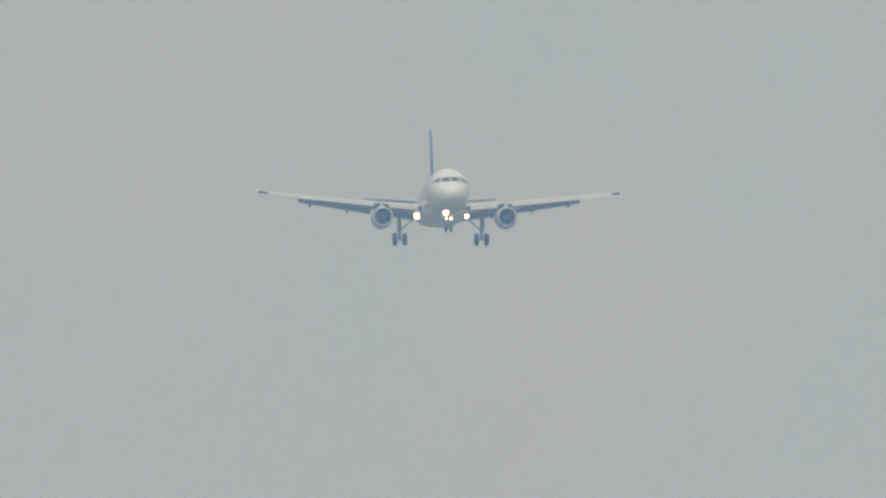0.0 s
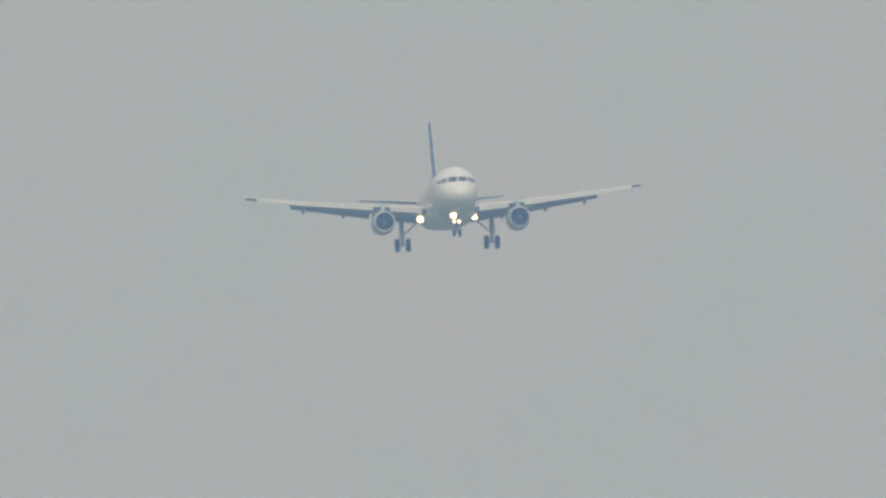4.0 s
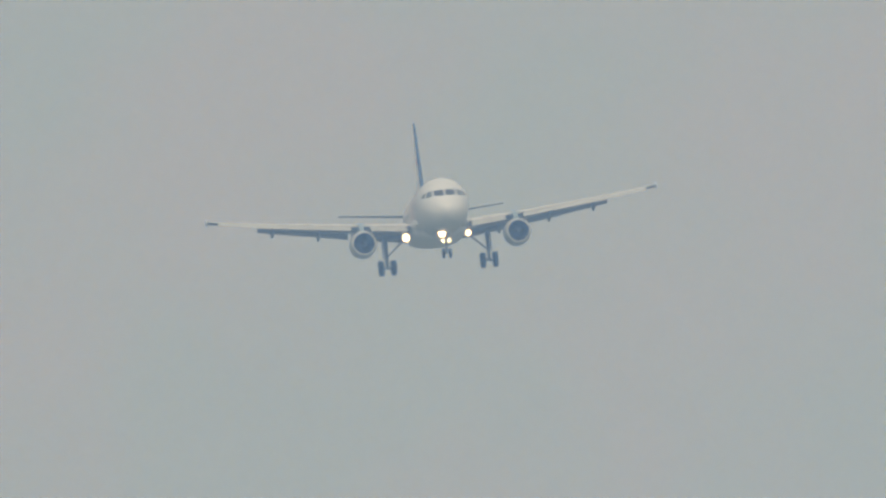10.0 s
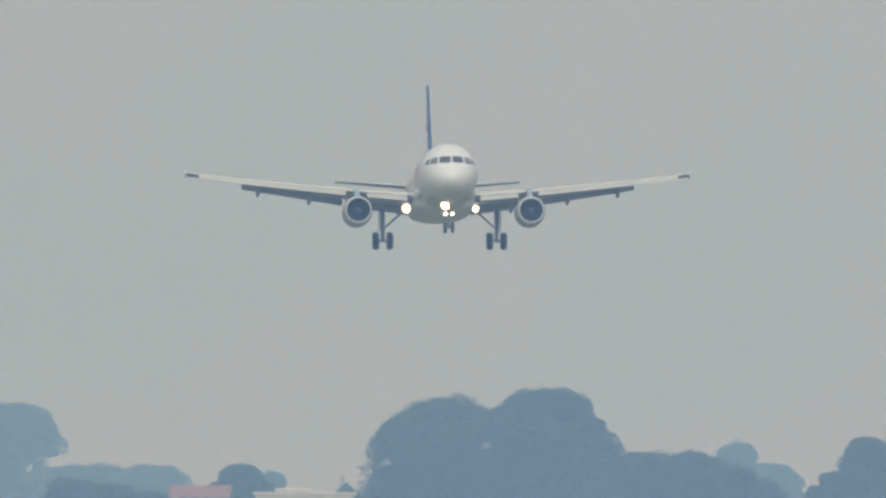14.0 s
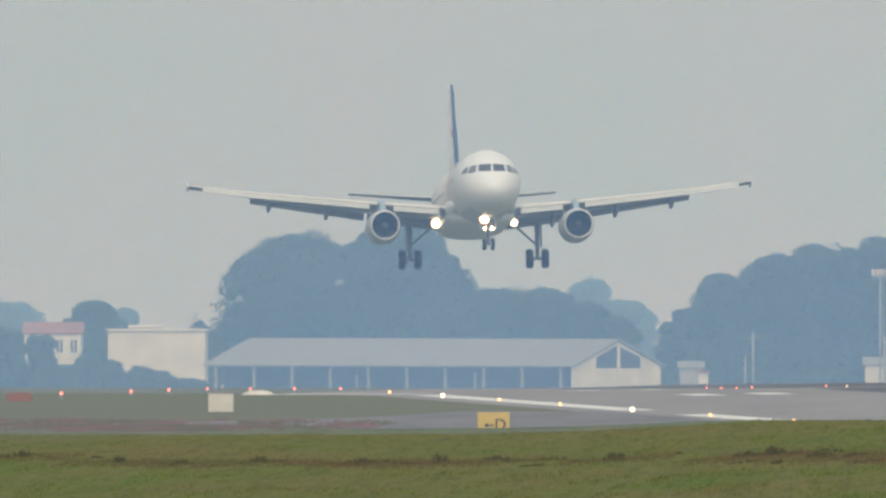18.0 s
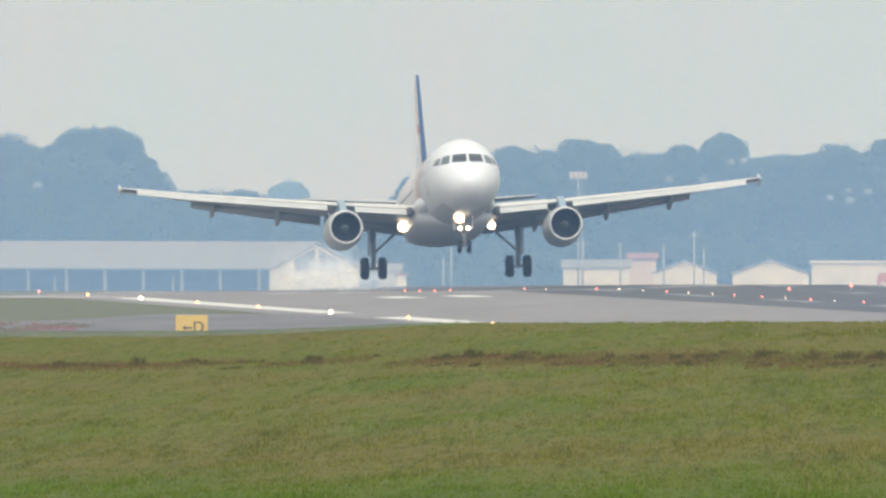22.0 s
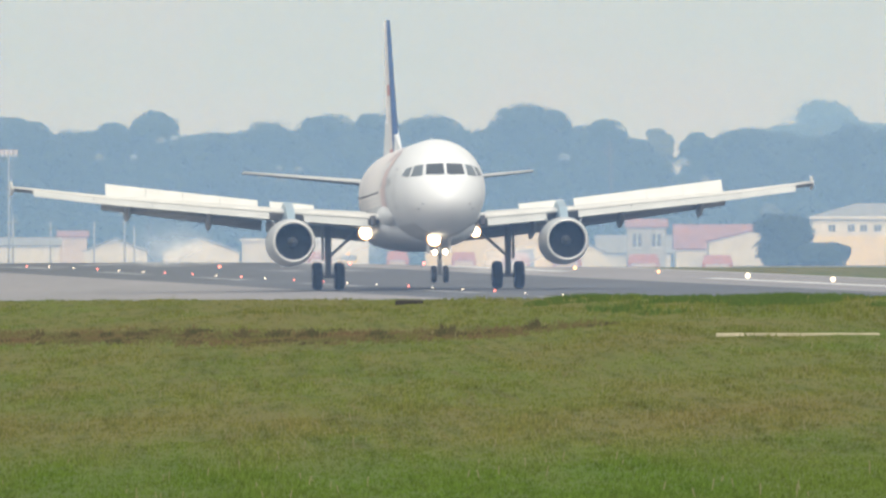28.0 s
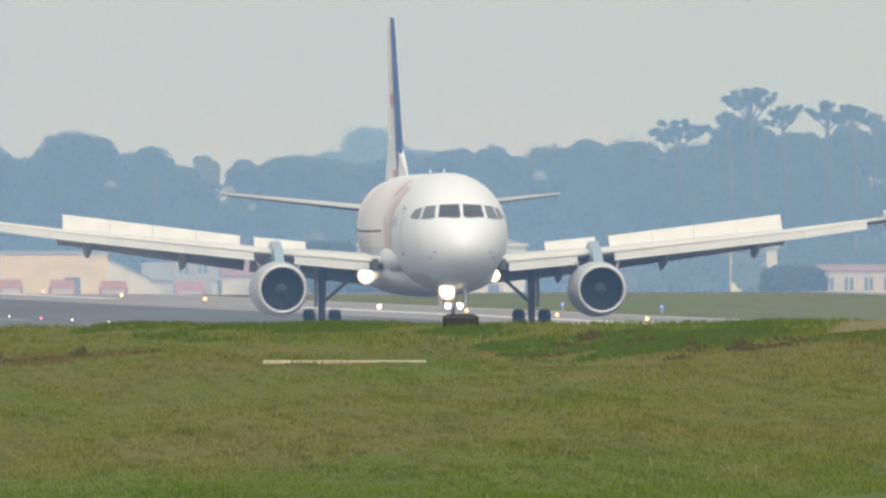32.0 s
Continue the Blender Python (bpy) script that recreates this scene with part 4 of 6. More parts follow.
def house(u0, u1, v_top, v_eave, y, wall, roof, label, depth=8.0, ridge="x", windows=0, door=False, name="house", turn=0.0):
    """A building seen from its long side (ridge x) or its gable end (ridge y)."""
    x0, x1 = (u0 - 1500) / 57300 * y, (u1 - 1500) / 57300 * y
    xm, w = (x0 + x1) / 2, x1 - x0
    zg = far_ground(xm, y)
    he, ht = EYE + (398 - v_eave) / 57300 * y - zg, EYE + (398 - v_top) / 57300 * y - zg
    e = thing(name, pose(xm, y, zg, 0, 0, turn), label, "building")
    part("wall", a_box(-w / 2, w / 2, 0, depth, -0.6, he), wall, e, smooth=False)
    o = 0.25
    if ridge == "x":
        pr = [(-o, he - 0.05), (depth / 2, ht), (depth + o, he - 0.05), (depth + o, he + 0.1), (depth / 2, ht + 0.15), (-o, he + 0.1)]
        part("roof", loft(bmesh.new(), [[(-w / 2 - o, a, b) for a, b in pr], [(w / 2 + o, a, b) for a, b in pr]]), roof, e, smooth=False)
    elif ridge == "y":
        pr = [(-w / 2 - o, he - 0.05), (0, ht), (w / 2 + o, he - 0.05), (w / 2 + o, he + 0.1), (0, ht + 0.15), (-w / 2 - o, he + 0.1)]
        part("roof", loft(bmesh.new(), [[(a, -o, b) for a, b in pr], [(a, depth + o, b) for a, b in pr]]), roof, e, smooth=False)
        part("gable", loft(bmesh.new(), [[(-w / 2, 0.02, he - 0.02), (0, 0.02, ht), (w / 2, 0.02, he - 0.02)], [(-w / 2, 0.3, he - 0.02), (0, 0.3, ht), (w / 2, 0.3, he - 0.02)]]), wall, e, smooth=False)
    else:
        part("roof", a_box(-w / 2 - o, w / 2 + o, -o, depth + o, he, he + 0.25, bevel=0.03), roof, e, smooth=False)
    for i in range(windows):
        cx = -w / 2 + w * (i + 0.5) / windows
        ww = min(1.3, w / windows * 0.45)
        wn_ = part("window", a_box(cx - ww / 2, cx + ww / 2, -0.05, 0.06, he - 2.0, he - 0.7), M_win, e, smooth=False)
        part("window_frame", a_box(cx - ww / 2 - 0.1, cx + ww / 2 + 0.1, -0.09, -0.052, he - 2.12, he - 2.02), M_wall_w, wn_, smooth=False)
        part("window_frame", a_box(cx - 0.05, cx + 0.05, -0.09, -0.052, he - 2.0, he - 0.7), M_wall_w, wn_, smooth=False)
    if door:
        part("door", a_box(w * 0.18, w * 0.18 + 1.6, -0.05, 0.06, 0, 2.3), M_win, e, smooth=False)
    return e


def lean_to(u0, u1, v_left, v_right, y, wall, roof, label, depth=9.0):
    """A building with one roof plane that falls to one side."""
    x0, x1 = (u0 - 1500) / 57300 * y, (u1 - 1500) / 57300 * y
    xm, w = (x0 + x1) / 2, x1 - x0
    zg = far_ground(xm, y)
    a, c = EYE + (398 - v_left) / 57300 * y - zg, EYE + (398 - v_right) / 57300 * y - zg
    e = thing("shed", pose(xm, y, zg), label, "building")
    pr = [(-w / 2, -0.6), (w / 2, -0.6), (w / 2, c), (-w / 2, a)]
    part("wall", loft(bmesh.new(), [[(p, 0, q) for p, q in pr], [(p, depth, q) for p, q in pr]]), wall, e, smooth=False)
    pr = [(-w / 2 - 0.2, a + 0.02), (w / 2 + 0.2, c + 0.02), (w / 2 + 0.2, c + 0.2), (-w / 2 - 0.2, a + 0.2)]
    part("roof", loft(bmesh.new(), [[(p, -0.2, q) for p, q in pr], [(p, depth + 0.2, q) for p, q in pr]]), roof, e, smooth=False)
    return e


def make_white_hall():
    """A white upper storey with pilasters under a hipped roof, over a tan lower storey."""
    y = 3300
    def at(u):
        return (u - 1500) / 57300 * y
    def up(v):
        return EYE + (398 - v) / 57300 * y
    x0, x1 = at(2790), at(3085)
    xm, w = (x0 + x1) / 2, x1 - x0
    zg = far_ground(xm, y)
    e = thing("hall", pose(xm, y, zg), "large white building with hipped grey roof, windows and tan lower storey", "building")
    he, ht, hf, d = up(538) - zg, up(511) - zg, up(569) - zg, 14.0
    part("upper_wall", a_box(-w / 2, w / 2, 0, d, hf, he), M_wall_w, e, "white upper storey", smooth=False)
    part("end_wall", a_box(w / 2 - 2.4, w / 2 - 0.1, 0.1, d - 0.1, -0.6, hf), M_wall_w, e, "white end wall", smooth=False)
    part("lower_wall", a_box(-w / 2, w / 2 - 2.5, -0.7, d - 0.2, -0.6, hf - 0.004), M_wall_t, e, "tan lower storey", smooth=False)
    part("fascia", a_box(-w / 2 - 0.3, w / 2 + 0.3, -0.45, -0.05, he - 0.06, he + 0.22, bevel=0.03), M_wall_w, e, "white eaves board", smooth=False)
    o = 0.4
    lo = [(-w / 2 - o, -o, he + 0.1), (w / 2 + o, -o, he + 0.1), (w / 2 + o, d + o, he + 0.1), (-w / 2 - o, d + o, he + 0.1)]
    hi = [(-w / 2 + 4.6, d / 2 - 0.1, ht), (w / 2 - 4.6, d / 2 - 0.1, ht), (w / 2 - 4.6, d / 2 + 0.1, ht), (-w / 2 + 4.6, d / 2 + 0.1, ht)]
    part("roof", loft(bmesh.new(), [lo, hi]), M_roof_g, e, "grey hipped sheet roof", smooth=False)
    for u in (2808, 2842, 2952, 2982, 3080):
        part("pilaster", a_box(at(u) - xm - 0.14, at(u) - xm + 0.14, -0.12, -0.004, hf, he - 0.08), M_wall_w, e, smooth=False)
    for u in (2824, 2858, 2880, 2905, 2931, 2966, 2996, 3024, 3052):
        cx = at(u) - xm
        wn_ = part("window", a_box(cx - 0.35, cx + 0.35, -0.05, 0.06, hf + 0.45, hf + 1.15), M_win, e, smooth=False)
        part("window_frame", a_box(cx - 0.42, cx + 0.42, -0.09, -0.052, hf + 0.37, hf + 0.45), M_wall_w, wn_, smooth=False)
        part("window_frame", a_box(cx - 0.03, cx + 0.03, -0.09, -0.052, hf + 0.45, hf + 1.15), M_wall_w, wn_, smooth=False)
    for u0, u1, v0 in ((2938, 2966, 604), (3018, 3038, 606)):
        part("doorway", a_box(at(u0) - xm, at(u1) - xm, -0.76, -0.704, -0.4, up(v0) - zg), M_gap, e, "dark doorway", smooth=False)


def make_barn():
    y = 3300
    L, g, th = 50.0, 13.7, 40.0
    x_c = -38.93
    zg = far_ground(x_c, y)
    e = thing("barn", pose(x_c, y, zg, 0, 0, -th), "long open barn with grey sheet roof and pale gable end", "barn")
    he, ht = -4.64 - zg, -2.05 - zg
    pr = [(-0.4, he - 0.1), (g / 2, ht), (g + 0.4, he - 0.1), (g + 0.4, he + 0.08), (g / 2, ht + 0.2), (-0.4, he + 0.08)]
    part("roof", loft(bmesh.new(), [[(-L, a, b) for a, b in pr], [(0.3, a, b) for a, b in pr]]), M_roof_g, e, "grey corrugated sheet roof", smooth=False)
    part("gable_wall", loft(bmesh.new(), [[(-0.3, 0, -1), (-0.3, g, -1), (-0.3, g, he), (-0.3, g / 2, ht - 0.05), (-0.3, 0, he)], [(0, 0, -1), (0, g, -1), (0, g, he), (0, g / 2, ht - 0.05), (0, 0, he)]]), M_wall_w, e, "pale plastered gable wall", smooth=False)
    part("gable_opening", loft(bmesh.new(), [[(0.01, g * 0.26, he - 0.2), (0.01, g * 0.76, he - 0.2), (0.01, g * 0.76, he + 0.9), (0.01, g / 2, ht - 0.5), (0.01, g * 0.26, he + 0.9)], [(0.06, g * 0.26, he - 0.2), (0.06, g * 0.76, he - 0.2), (0.06, g * 0.76, he + 0.9), (0.06, g / 2, ht - 0.5), (0.06, g * 0.26, he + 0.9)]]), M_gap, e, "dark opening high in the gable", smooth=False)
    part("gable_post", a_box(0.07, 0.3, g / 2 - 0.15, g / 2 + 0.15, -1, ht - 0.4), M_wall_w, e, smooth=False)
    part("back_wall", a_box(-L, -0.3, g - 0.3, g, -1, he), M_gap, e, smooth=False)
    part("inner_wall", a_box(-L, -0.3, 3.0, 3.3, -1, he), M_gap, e, smooth=False)
    for i in range(10):
        part("post", a_box(-2 - i * 5.2, -1.75 - i * 5.2, 0.1, 0.35, -1, he), M_concrete, e, smooth=False)


make_barn()
house(-148, -48, 512, 530, 3400, M_wall_w, M_roof_r, "white house with red tile roof among trees", windows=4)
house(0, 172, 519, 526, 3380, M_wall_w, M_wall_w, "plain white flat-roofed building beside a large tree", ridge="flat", depth=12)
house(40, 95, 512, 519, 3388, M_wall_w, M_wall_w, "low white rooftop block behind the white building", ridge="flat", depth=6)
house(1012, 1052, 581, 591, 3350, M_wall_d, M_roof_g, "small grey shed with dull sheet roof", ridge="x", depth=5)
house(1046, 1062, 592, 600, 3340, M_wall_w, M_roof_r, "tiny white shed beside poles", depth=3, ridge="flat")
house(1340, 1456, 574, 586, 3250, M_wall_w, M_roof_g, "low white shed behind the runway", ridge="x")
house(1456, 1505, 562, 570, 3270, M_wall_p, M_roof_r, "pinkish building behind the runway", ridge="x")
house(1500, 1612, 574, 597, 3230, M_wall_w, M_roof_g, "white gabled shed behind the runway", ridge="y")
house(1640, 1775, 573, 597, 3230, M_wall_w, M_roof_g, "white gabled shed behind the runway", ridge="y")
house(1780, 1942, 572, 578, 3240, M_wall_w, M_wall_w, "low pale boundary building", ridge="flat")
lean_to(1936, 2004, 566, 546, 3200, M_wall_w, M_concrete, "tall whitewashed end building with a sloping roof")
house(2105, 2345, 543, 552, 3220, M_wall_t, M_concrete, "tan flat-roofed building behind the runway", ridge="flat", door=True)
lean_to(2345, 2418, 561, 598, 3240, M_wall_w, M_roof_g, "white lean-to shed with grey roof")
house(2410, 2600, 570, 600, 3260, M_wall_w, M_roof_g, "low white shed with grey roof", ridge="x", door=True)
house(2548, 2704, 551, 592, 3190, M_wall_w, M_roof_r, "pale shed with red tile roof", ridge="x")
lean_to(2606, 2712, 580, 553, 3178, M_wall_w, M_roof_r, "pale annex with a sloping roof before the red-roofed shed")
house(2462, 2530, 541, 553, 3250, M_wall_d, M_roof_r, "narrow grey weathered two-storey house with red roof", ridge="x", windows=2, depth=5)
make_white_hall()
house(2966, 3016, 601, 605, 3255, M_wall_w, M_concrete, "small white block before the tan building", ridge="flat", depth=4)
house(3449, 3479, 543, 556, 3300, M_wall_y, M_roof_g, "small yellowish gabled house among trees", ridge="y", depth=6)
house(3470, 3508, 571, 582, 3270, M_wall_w, M_roof_g, "small pale house among bushes", ridge="x", depth=5, windows=1)
house(3512, 3530, 536, 543, 3330, M_wall_w, M_roof_g, "tiny pale hut among trees", ridge="x", depth=4)
house(3605, 3780, 574, 582, 3250, M_wall_p, M_roof_r, "pinkish building with red roof", ridge="x", windows=5)

for u0, u1 in ((2329, 2381), (2462, 2519), (2594, 2649), (1895, 1940), (2035, 2075), (2150, 2195), (2240, 2290)):
    x0, x1 = (u0 - 1500) / 57300 * 3120, (u1 - 1500) / 57300 * 3120
    zg = far_ground((x0 + x1) / 2, 3120)
    e = thing("red_shelter", pose((x0 + x1) / 2, 3120, zg), "faded red shelter with a tapered roof and pinkish front", "shelter", "red shelters")
    w, h = x1 - x0, (628 - 592) / 57300 * 3120
    lo, hi = [(-w / 2, -0.1, h * 0.58), (w / 2, -0.1, h * 0.58), (w / 2, 2.2, h * 0.58), (-w / 2, 2.2, h * 0.58)], [(-w * 0.41, 0.25, h), (w * 0.41, 0.25, h), (w * 0.41, 1.85, h), (-w * 0.41, 1.85, h)]
    part("roof_panel", loft(bmesh.new(), [lo, hi]), M_container, e, smooth=False)
    part("front", a_box(-w / 2 + 0.12, w / 2 - 0.12, 0.02, 2.0, -0.2, h * 0.6), M_wall_p, e, smooth=False)
    for x in (-w / 2 + 0.17, w / 2 - 0.17):
        part("post", a_box(x - 0.16, x + 0.16, -0.08, 0.0, -0.2, h * 0.62), M_container, e, smooth=False)


def make_vehicle():
    """A small yellow airfield car seen from in front, amber beacon lit."""
    y = 3110
    x = (1968 - 1500) / 57300 * y
    e = thing("service_car", pose(x, y, far_ground(x, y)), "small yellow airfield car with a lit amber beacon", "car")
    pr = [(-0.05, 0.35), (-0.1, 0.85), (0.1, 1.0), (0.9, 1.05), (1.4, 1.55), (3.2, 1.55), (3.7, 1.05), (3.8, 0.4)]
    part("body", loft(bmesh.new(), [[(-0.95, a, b) for a, b in pr], [(0.95, a, b) for a, b in pr]]), M_sign, e, smooth=False)
    ws = [(0.94, 1.09), (1.36, 1.5), (1.33, 1.52), (0.91, 1.11)]
    part("windscreen", loft(bmesh.new(), [[(-0.8, a, b) for a, b in ws], [(0.8, a, b) for a, b in ws]]), M_win, e, smooth=False)
    part("bumper", a_box(-0.97, 0.97, -0.2, -0.04, 0.35, 0.55, bevel=0.04), M_black, e, smooth=False)
    for k in (-1, 1):
        part("headlight", a_box(k * 0.72 - 0.16, k * 0.72 + 0.16, -0.14, -0.06, 0.66, 0.82, bevel=0.03), M_wall_w, e, smooth=False)
        for yy in (0.75, 3.0):
            t = part("wheel", turned([(-0.1, 0.1), (-0.1, 0.3), (-0.06, 0.34), (0.06, 0.34), (0.1, 0.3), (0.1, 0.1)], "x", 18, cap=True), M_tyre, e)
            t.location = (k * 0.86, yy, 0.34)
    b = part("beacon", turned([(0.0, 0.12), (0.12, 0.12), (0.2, 0.06), (0.22, 0.01)], "x", 14), M_lamp_o, e, "lit amber beacon")
    b.matrix_basis = pose(0, 1.8, 1.55, 0, -90, 0)


make_vehicle()


def make_mast(u, v_top, y, head, label, name):
    x = (u - 1500) / 57300 * y
    zg = far_ground(x, y)
    h = EYE + (398 - v_top) / 57300 * y - zg
    e = thing(name, pose(x, y, zg), label, "mast")
    part("pole", a_rod((0, 0, -0.5), (0, 0, h), 0.11 if head else 0.1, 0.08 if head else 0.07, 10), M_concrete, e)
    if head:
        part("platform", a_box(-0.9, 0.9, -0.4, 0.4, h - 0.3, h - 0.1, bevel=0.03), M_concrete, e, smooth=False)
        for i in range(4):
            part("floodlight", a_box(-0.85 + i * 0.45, -0.5 + i * 0.45, -0.5, -0.2, h - 0.1, h + 0.45, bevel=0.04), M_wall_p, e, smooth=False)
        part("ladder", a_box(0.3, 0.36, -0.2, 0.2, 0, h - 0.4), M_strut, e, smooth=False)
    elif h > 5:
        part("crossarm", a_box(-0.5, 0.5, -0.06, 0.06, h - 0.6, h - 0.45), M_concrete, e, smooth=False)
    return e


make_mast(1367, 424, 3150, True, "tall concrete floodlight mast with a row of lamps", "floodlight_mast")
make_mast(1142, 527, 3150, False, "pale concrete utility pole with crossarm", "utility_pole")
make_mast(1128, 568, 3150, False, "short pale concrete pole", "utility_pole")
for u, v in ((650, 600), (440, 602)):
    make_mast(u, v, 3100, False, "short pale post before the barn", "utility_pole")
for u, v in ((1375, 534), (1441, 542), (1518, 544), (1572, 519), (1589, 551)):
    make_mast(u, v, 3160, False, "slim pale utility pole behind the sheds", "utility_pole")

# ---- trees ----
M_leaf = mat("dull_green_foliage", (0.038, 0.057, 0.027), rough=0.95, vary=0.08, scale=0.15, other=(0.030, 0.046, 0.022), per_object=0.08)
M_leaf_pale = mat("pale_dry_foliage", (0.14, 0.15, 0.09), rough=0.8, vary=0.2, scale=0.4, per_object=0.06)
M_bark = mat("grey_brown_bark", (0.10, 0.08, 0.06), rough=0.9, vary=0.25, scale=1.5, stretch=(1, 1, 0.3))


def leaf_cloud(blobs, count, size, rng):
    """Leaf sprays on the shells of blobs (x, y, z, rx, ry, rz): a fine ragged skin over larger inner boughs."""
    quads = []
    area = np.array([b[3] * b[5] for b in blobs])
    for b, n in zip(blobs, (count * area / area.sum()).astype(int) + 8):
        waves = rng.normal(size=(5, 3)) * np.array([[2.2], [3.5], [5.0], [7.0], [9.0]])
        shift = rng.uniform(0, 6.3, 5)
        for m, lo, hi, s0 in ((n, 0.66, 0.93, size), (int(2.6 * n), 0.84, 1.05, size * 0.5), (int(0.8 * n), 0.98, 1.04, size * 0.36)):
            d = rng.normal(size=(m, 3))
            d /= np.linalg.norm(d, axis=1)[:, None]
            d[:, 2] = np.where(d[:, 2] < -0.55, -d[:, 2], d[:, 2])
            swell = 1 + (np.sin(d @ waves.T + shift) * np.array([0.07, 0.06, 0.05, 0.04, 0.03])).sum(1)
            c = np.array(b[:3]) + d * np.array(b[3:]) * (swell * rng.uniform(lo, hi, m))[:, None]
            face = d + rng.normal(size=(m, 3)) * 0.25 + np.array([0, 0, 0.3])
            face /= np.linalg.norm(face, axis=1)[:, None]
            a1 = np.cross(face, rng.normal(size=(m, 3)))
            a1 /= np.linalg.norm(a1, axis=1)[:, None]
            a2 = np.cross(face, a1)
            s = s0 * rng.uniform(0.6, 1.5, m)[:, None]
            quads.append(np.stack([c - a1 * s, c + a2 * s * 0.7, c + a1 * s, c - a2 * s * 0.7], 1).reshape(-1, 3))
    return np.concatenate(quads)


def leaf_mesh(name, corners, material, parent=None):
    """A mesh of four-cornered leaves."""
    me = bpy.data.meshes.new(name)
    n = len(corners)
    me.vertices.add(n)
    me.vertices.foreach_set("co", corners.astype(np.float32).ravel())
    me.loops.add(n)
    me.loops.foreach_set("vertex_index", np.arange(n, dtype=np.int32))
    me.polygons.add(n // 4)
    me.polygons.foreach_set("loop_start", np.arange(0, n, 4, dtype=np.int32))
    me.update(calc_edges=True)
    me.materials.append(material)
    ob = new(name, me)
    ob.parent = parent
    return ob


def make_tree(u, v_top, w_units, y, seed, label="broad leafy tree with a dense rounded crown", pale=False, airy=False, low=0.18, n=3800, flat=1.0, leaf=0.42):
    """A tree on the bearing u; w_units: width of its crown in the same units."""
    rng = np.random.default_rng(seed)
    x = (u - 1500) / 57300 * y
    zg = far_ground(x, y)
    h = EYE + (398 - v_top) / 57300 * y - zg
    w = w_units / 57300 * y
    dome = 0.24 if 200 < w_units < 300 else 0.0       # wide crowns arch down towards their rims
    e = thing("tree", pose(x, y, zg), label, "tree")
    bm = bmesh.new()
    r0 = 0.035 * h
    slim, top = (0.4, h - 0.15 * w) if airy else (1.0, h * 0.8)
    rod(bm, (0, 0, -0.6), (0.02 * h, 0, h * 0.35), r0 * slim, r0 * 0.75 * slim, 9)
    rod(bm, (0.02 * h, 0, h * 0.35), (-0.02 * h if not airy else 0, 0, top), r0 * 0.75 * slim, r0 * 0.3, 8)
    blobs = []
    if airy:
        for i in range(6):                      # bare limbs that spread and end in many loose tufts
            root = h - w * rng.uniform(0.55, 0.9)
            end = ((i - 2.5) / 2.5 * 0.5 * w, rng.uniform(-0.3, 0.3) * w, h - w * (0.04 + 0.34 * rng.uniform(0, 1) * abs(i - 2.5) / 1.5))
            rod(bm, (0, 0, root), end, r0 * 0.16, r0 * 0.06, 6)
            for j in range(8):
                k = 0.55 + 0.5 * (j + rng.uniform(0, 1)) / 8
                rr = w * rng.uniform(0.035, 0.075)
                c = [a * k + rng.uniform(-0.06, 0.06) * w for a in (end[0], end[1])] + [min(h - rr * 0.5, root + (end[2] - root) * k + rng.uniform(-0.02, 0.07) * w)]
                blobs.append((*c, rr * 1.4, rr, rr * 0.6))
    for i in range(0 if airy else 15):
        a = i * 2.399 + rng.uniform(-0.3, 0.3)
        zz = low + (0.93 - low) * rng.uniform(0.1, 1.0) ** 0.8
        span = math.sqrt(max(0.05, 1 - ((zz - 0.5) / 0.56) ** 2)) * 0.5 * w
        rr = 0.25 * w * rng.uniform(0.7, 1.15)
        px, py = math.cos(a) * max(0, span - rr * 0.8), math.sin(a) * max(0, span - rr) * 0.8
        rz_ = rr * 0.8 * flat
        pz = min(zz * h, h * 0.985 - rz_ * 0.95 - dome * w * (2 * px / w) ** 2)
        blobs.append((px, py, max(pz, rz_ * 0.6), rr, rr, rz_))
        rod(bm, (0, 0, h * min(0.62, zz * 0.6)), (px * 0.75, py * 0.75, pz), r0 * 0.35, r0 * 0.12, 6)
    if not airy:
        blobs.append((0, 0, h * (0.5 + low / 2), w * 0.36, w * 0.36, h * (0.46 - low / 2)))
        blobs.append((rng.uniform(-0.1, 0.1) * w, 0, h * 0.98 - 0.13 * w, 0.2 * w, 0.2 * w, 0.13 * w))
        for a in rng.uniform(0.12, 0.88, 9) * math.pi:       # small boughs that break the outline
            rr = w * rng.uniform(0.09, 0.14)
            px = 0.43 * w * math.cos(a) * rng.uniform(0.8, 1.1)
            pz = min(h * 0.975 - rr * 0.8 - dome * w * (2 * px / w) ** 2, h * 0.56 + 0.36 * h * math.sin(a) ** 0.8)
            blobs.append((px, rng.uniform(-0.3, 0.1) * w, pz, rr, rr, rr * 0.8))
    part("trunk", bm, M_bark, e)
    leaf_mesh("crown", leaf_cloud(blobs, n, leaf if not airy else 0.24, rng), M_leaf_pale if pale else M_leaf, e)
    return e


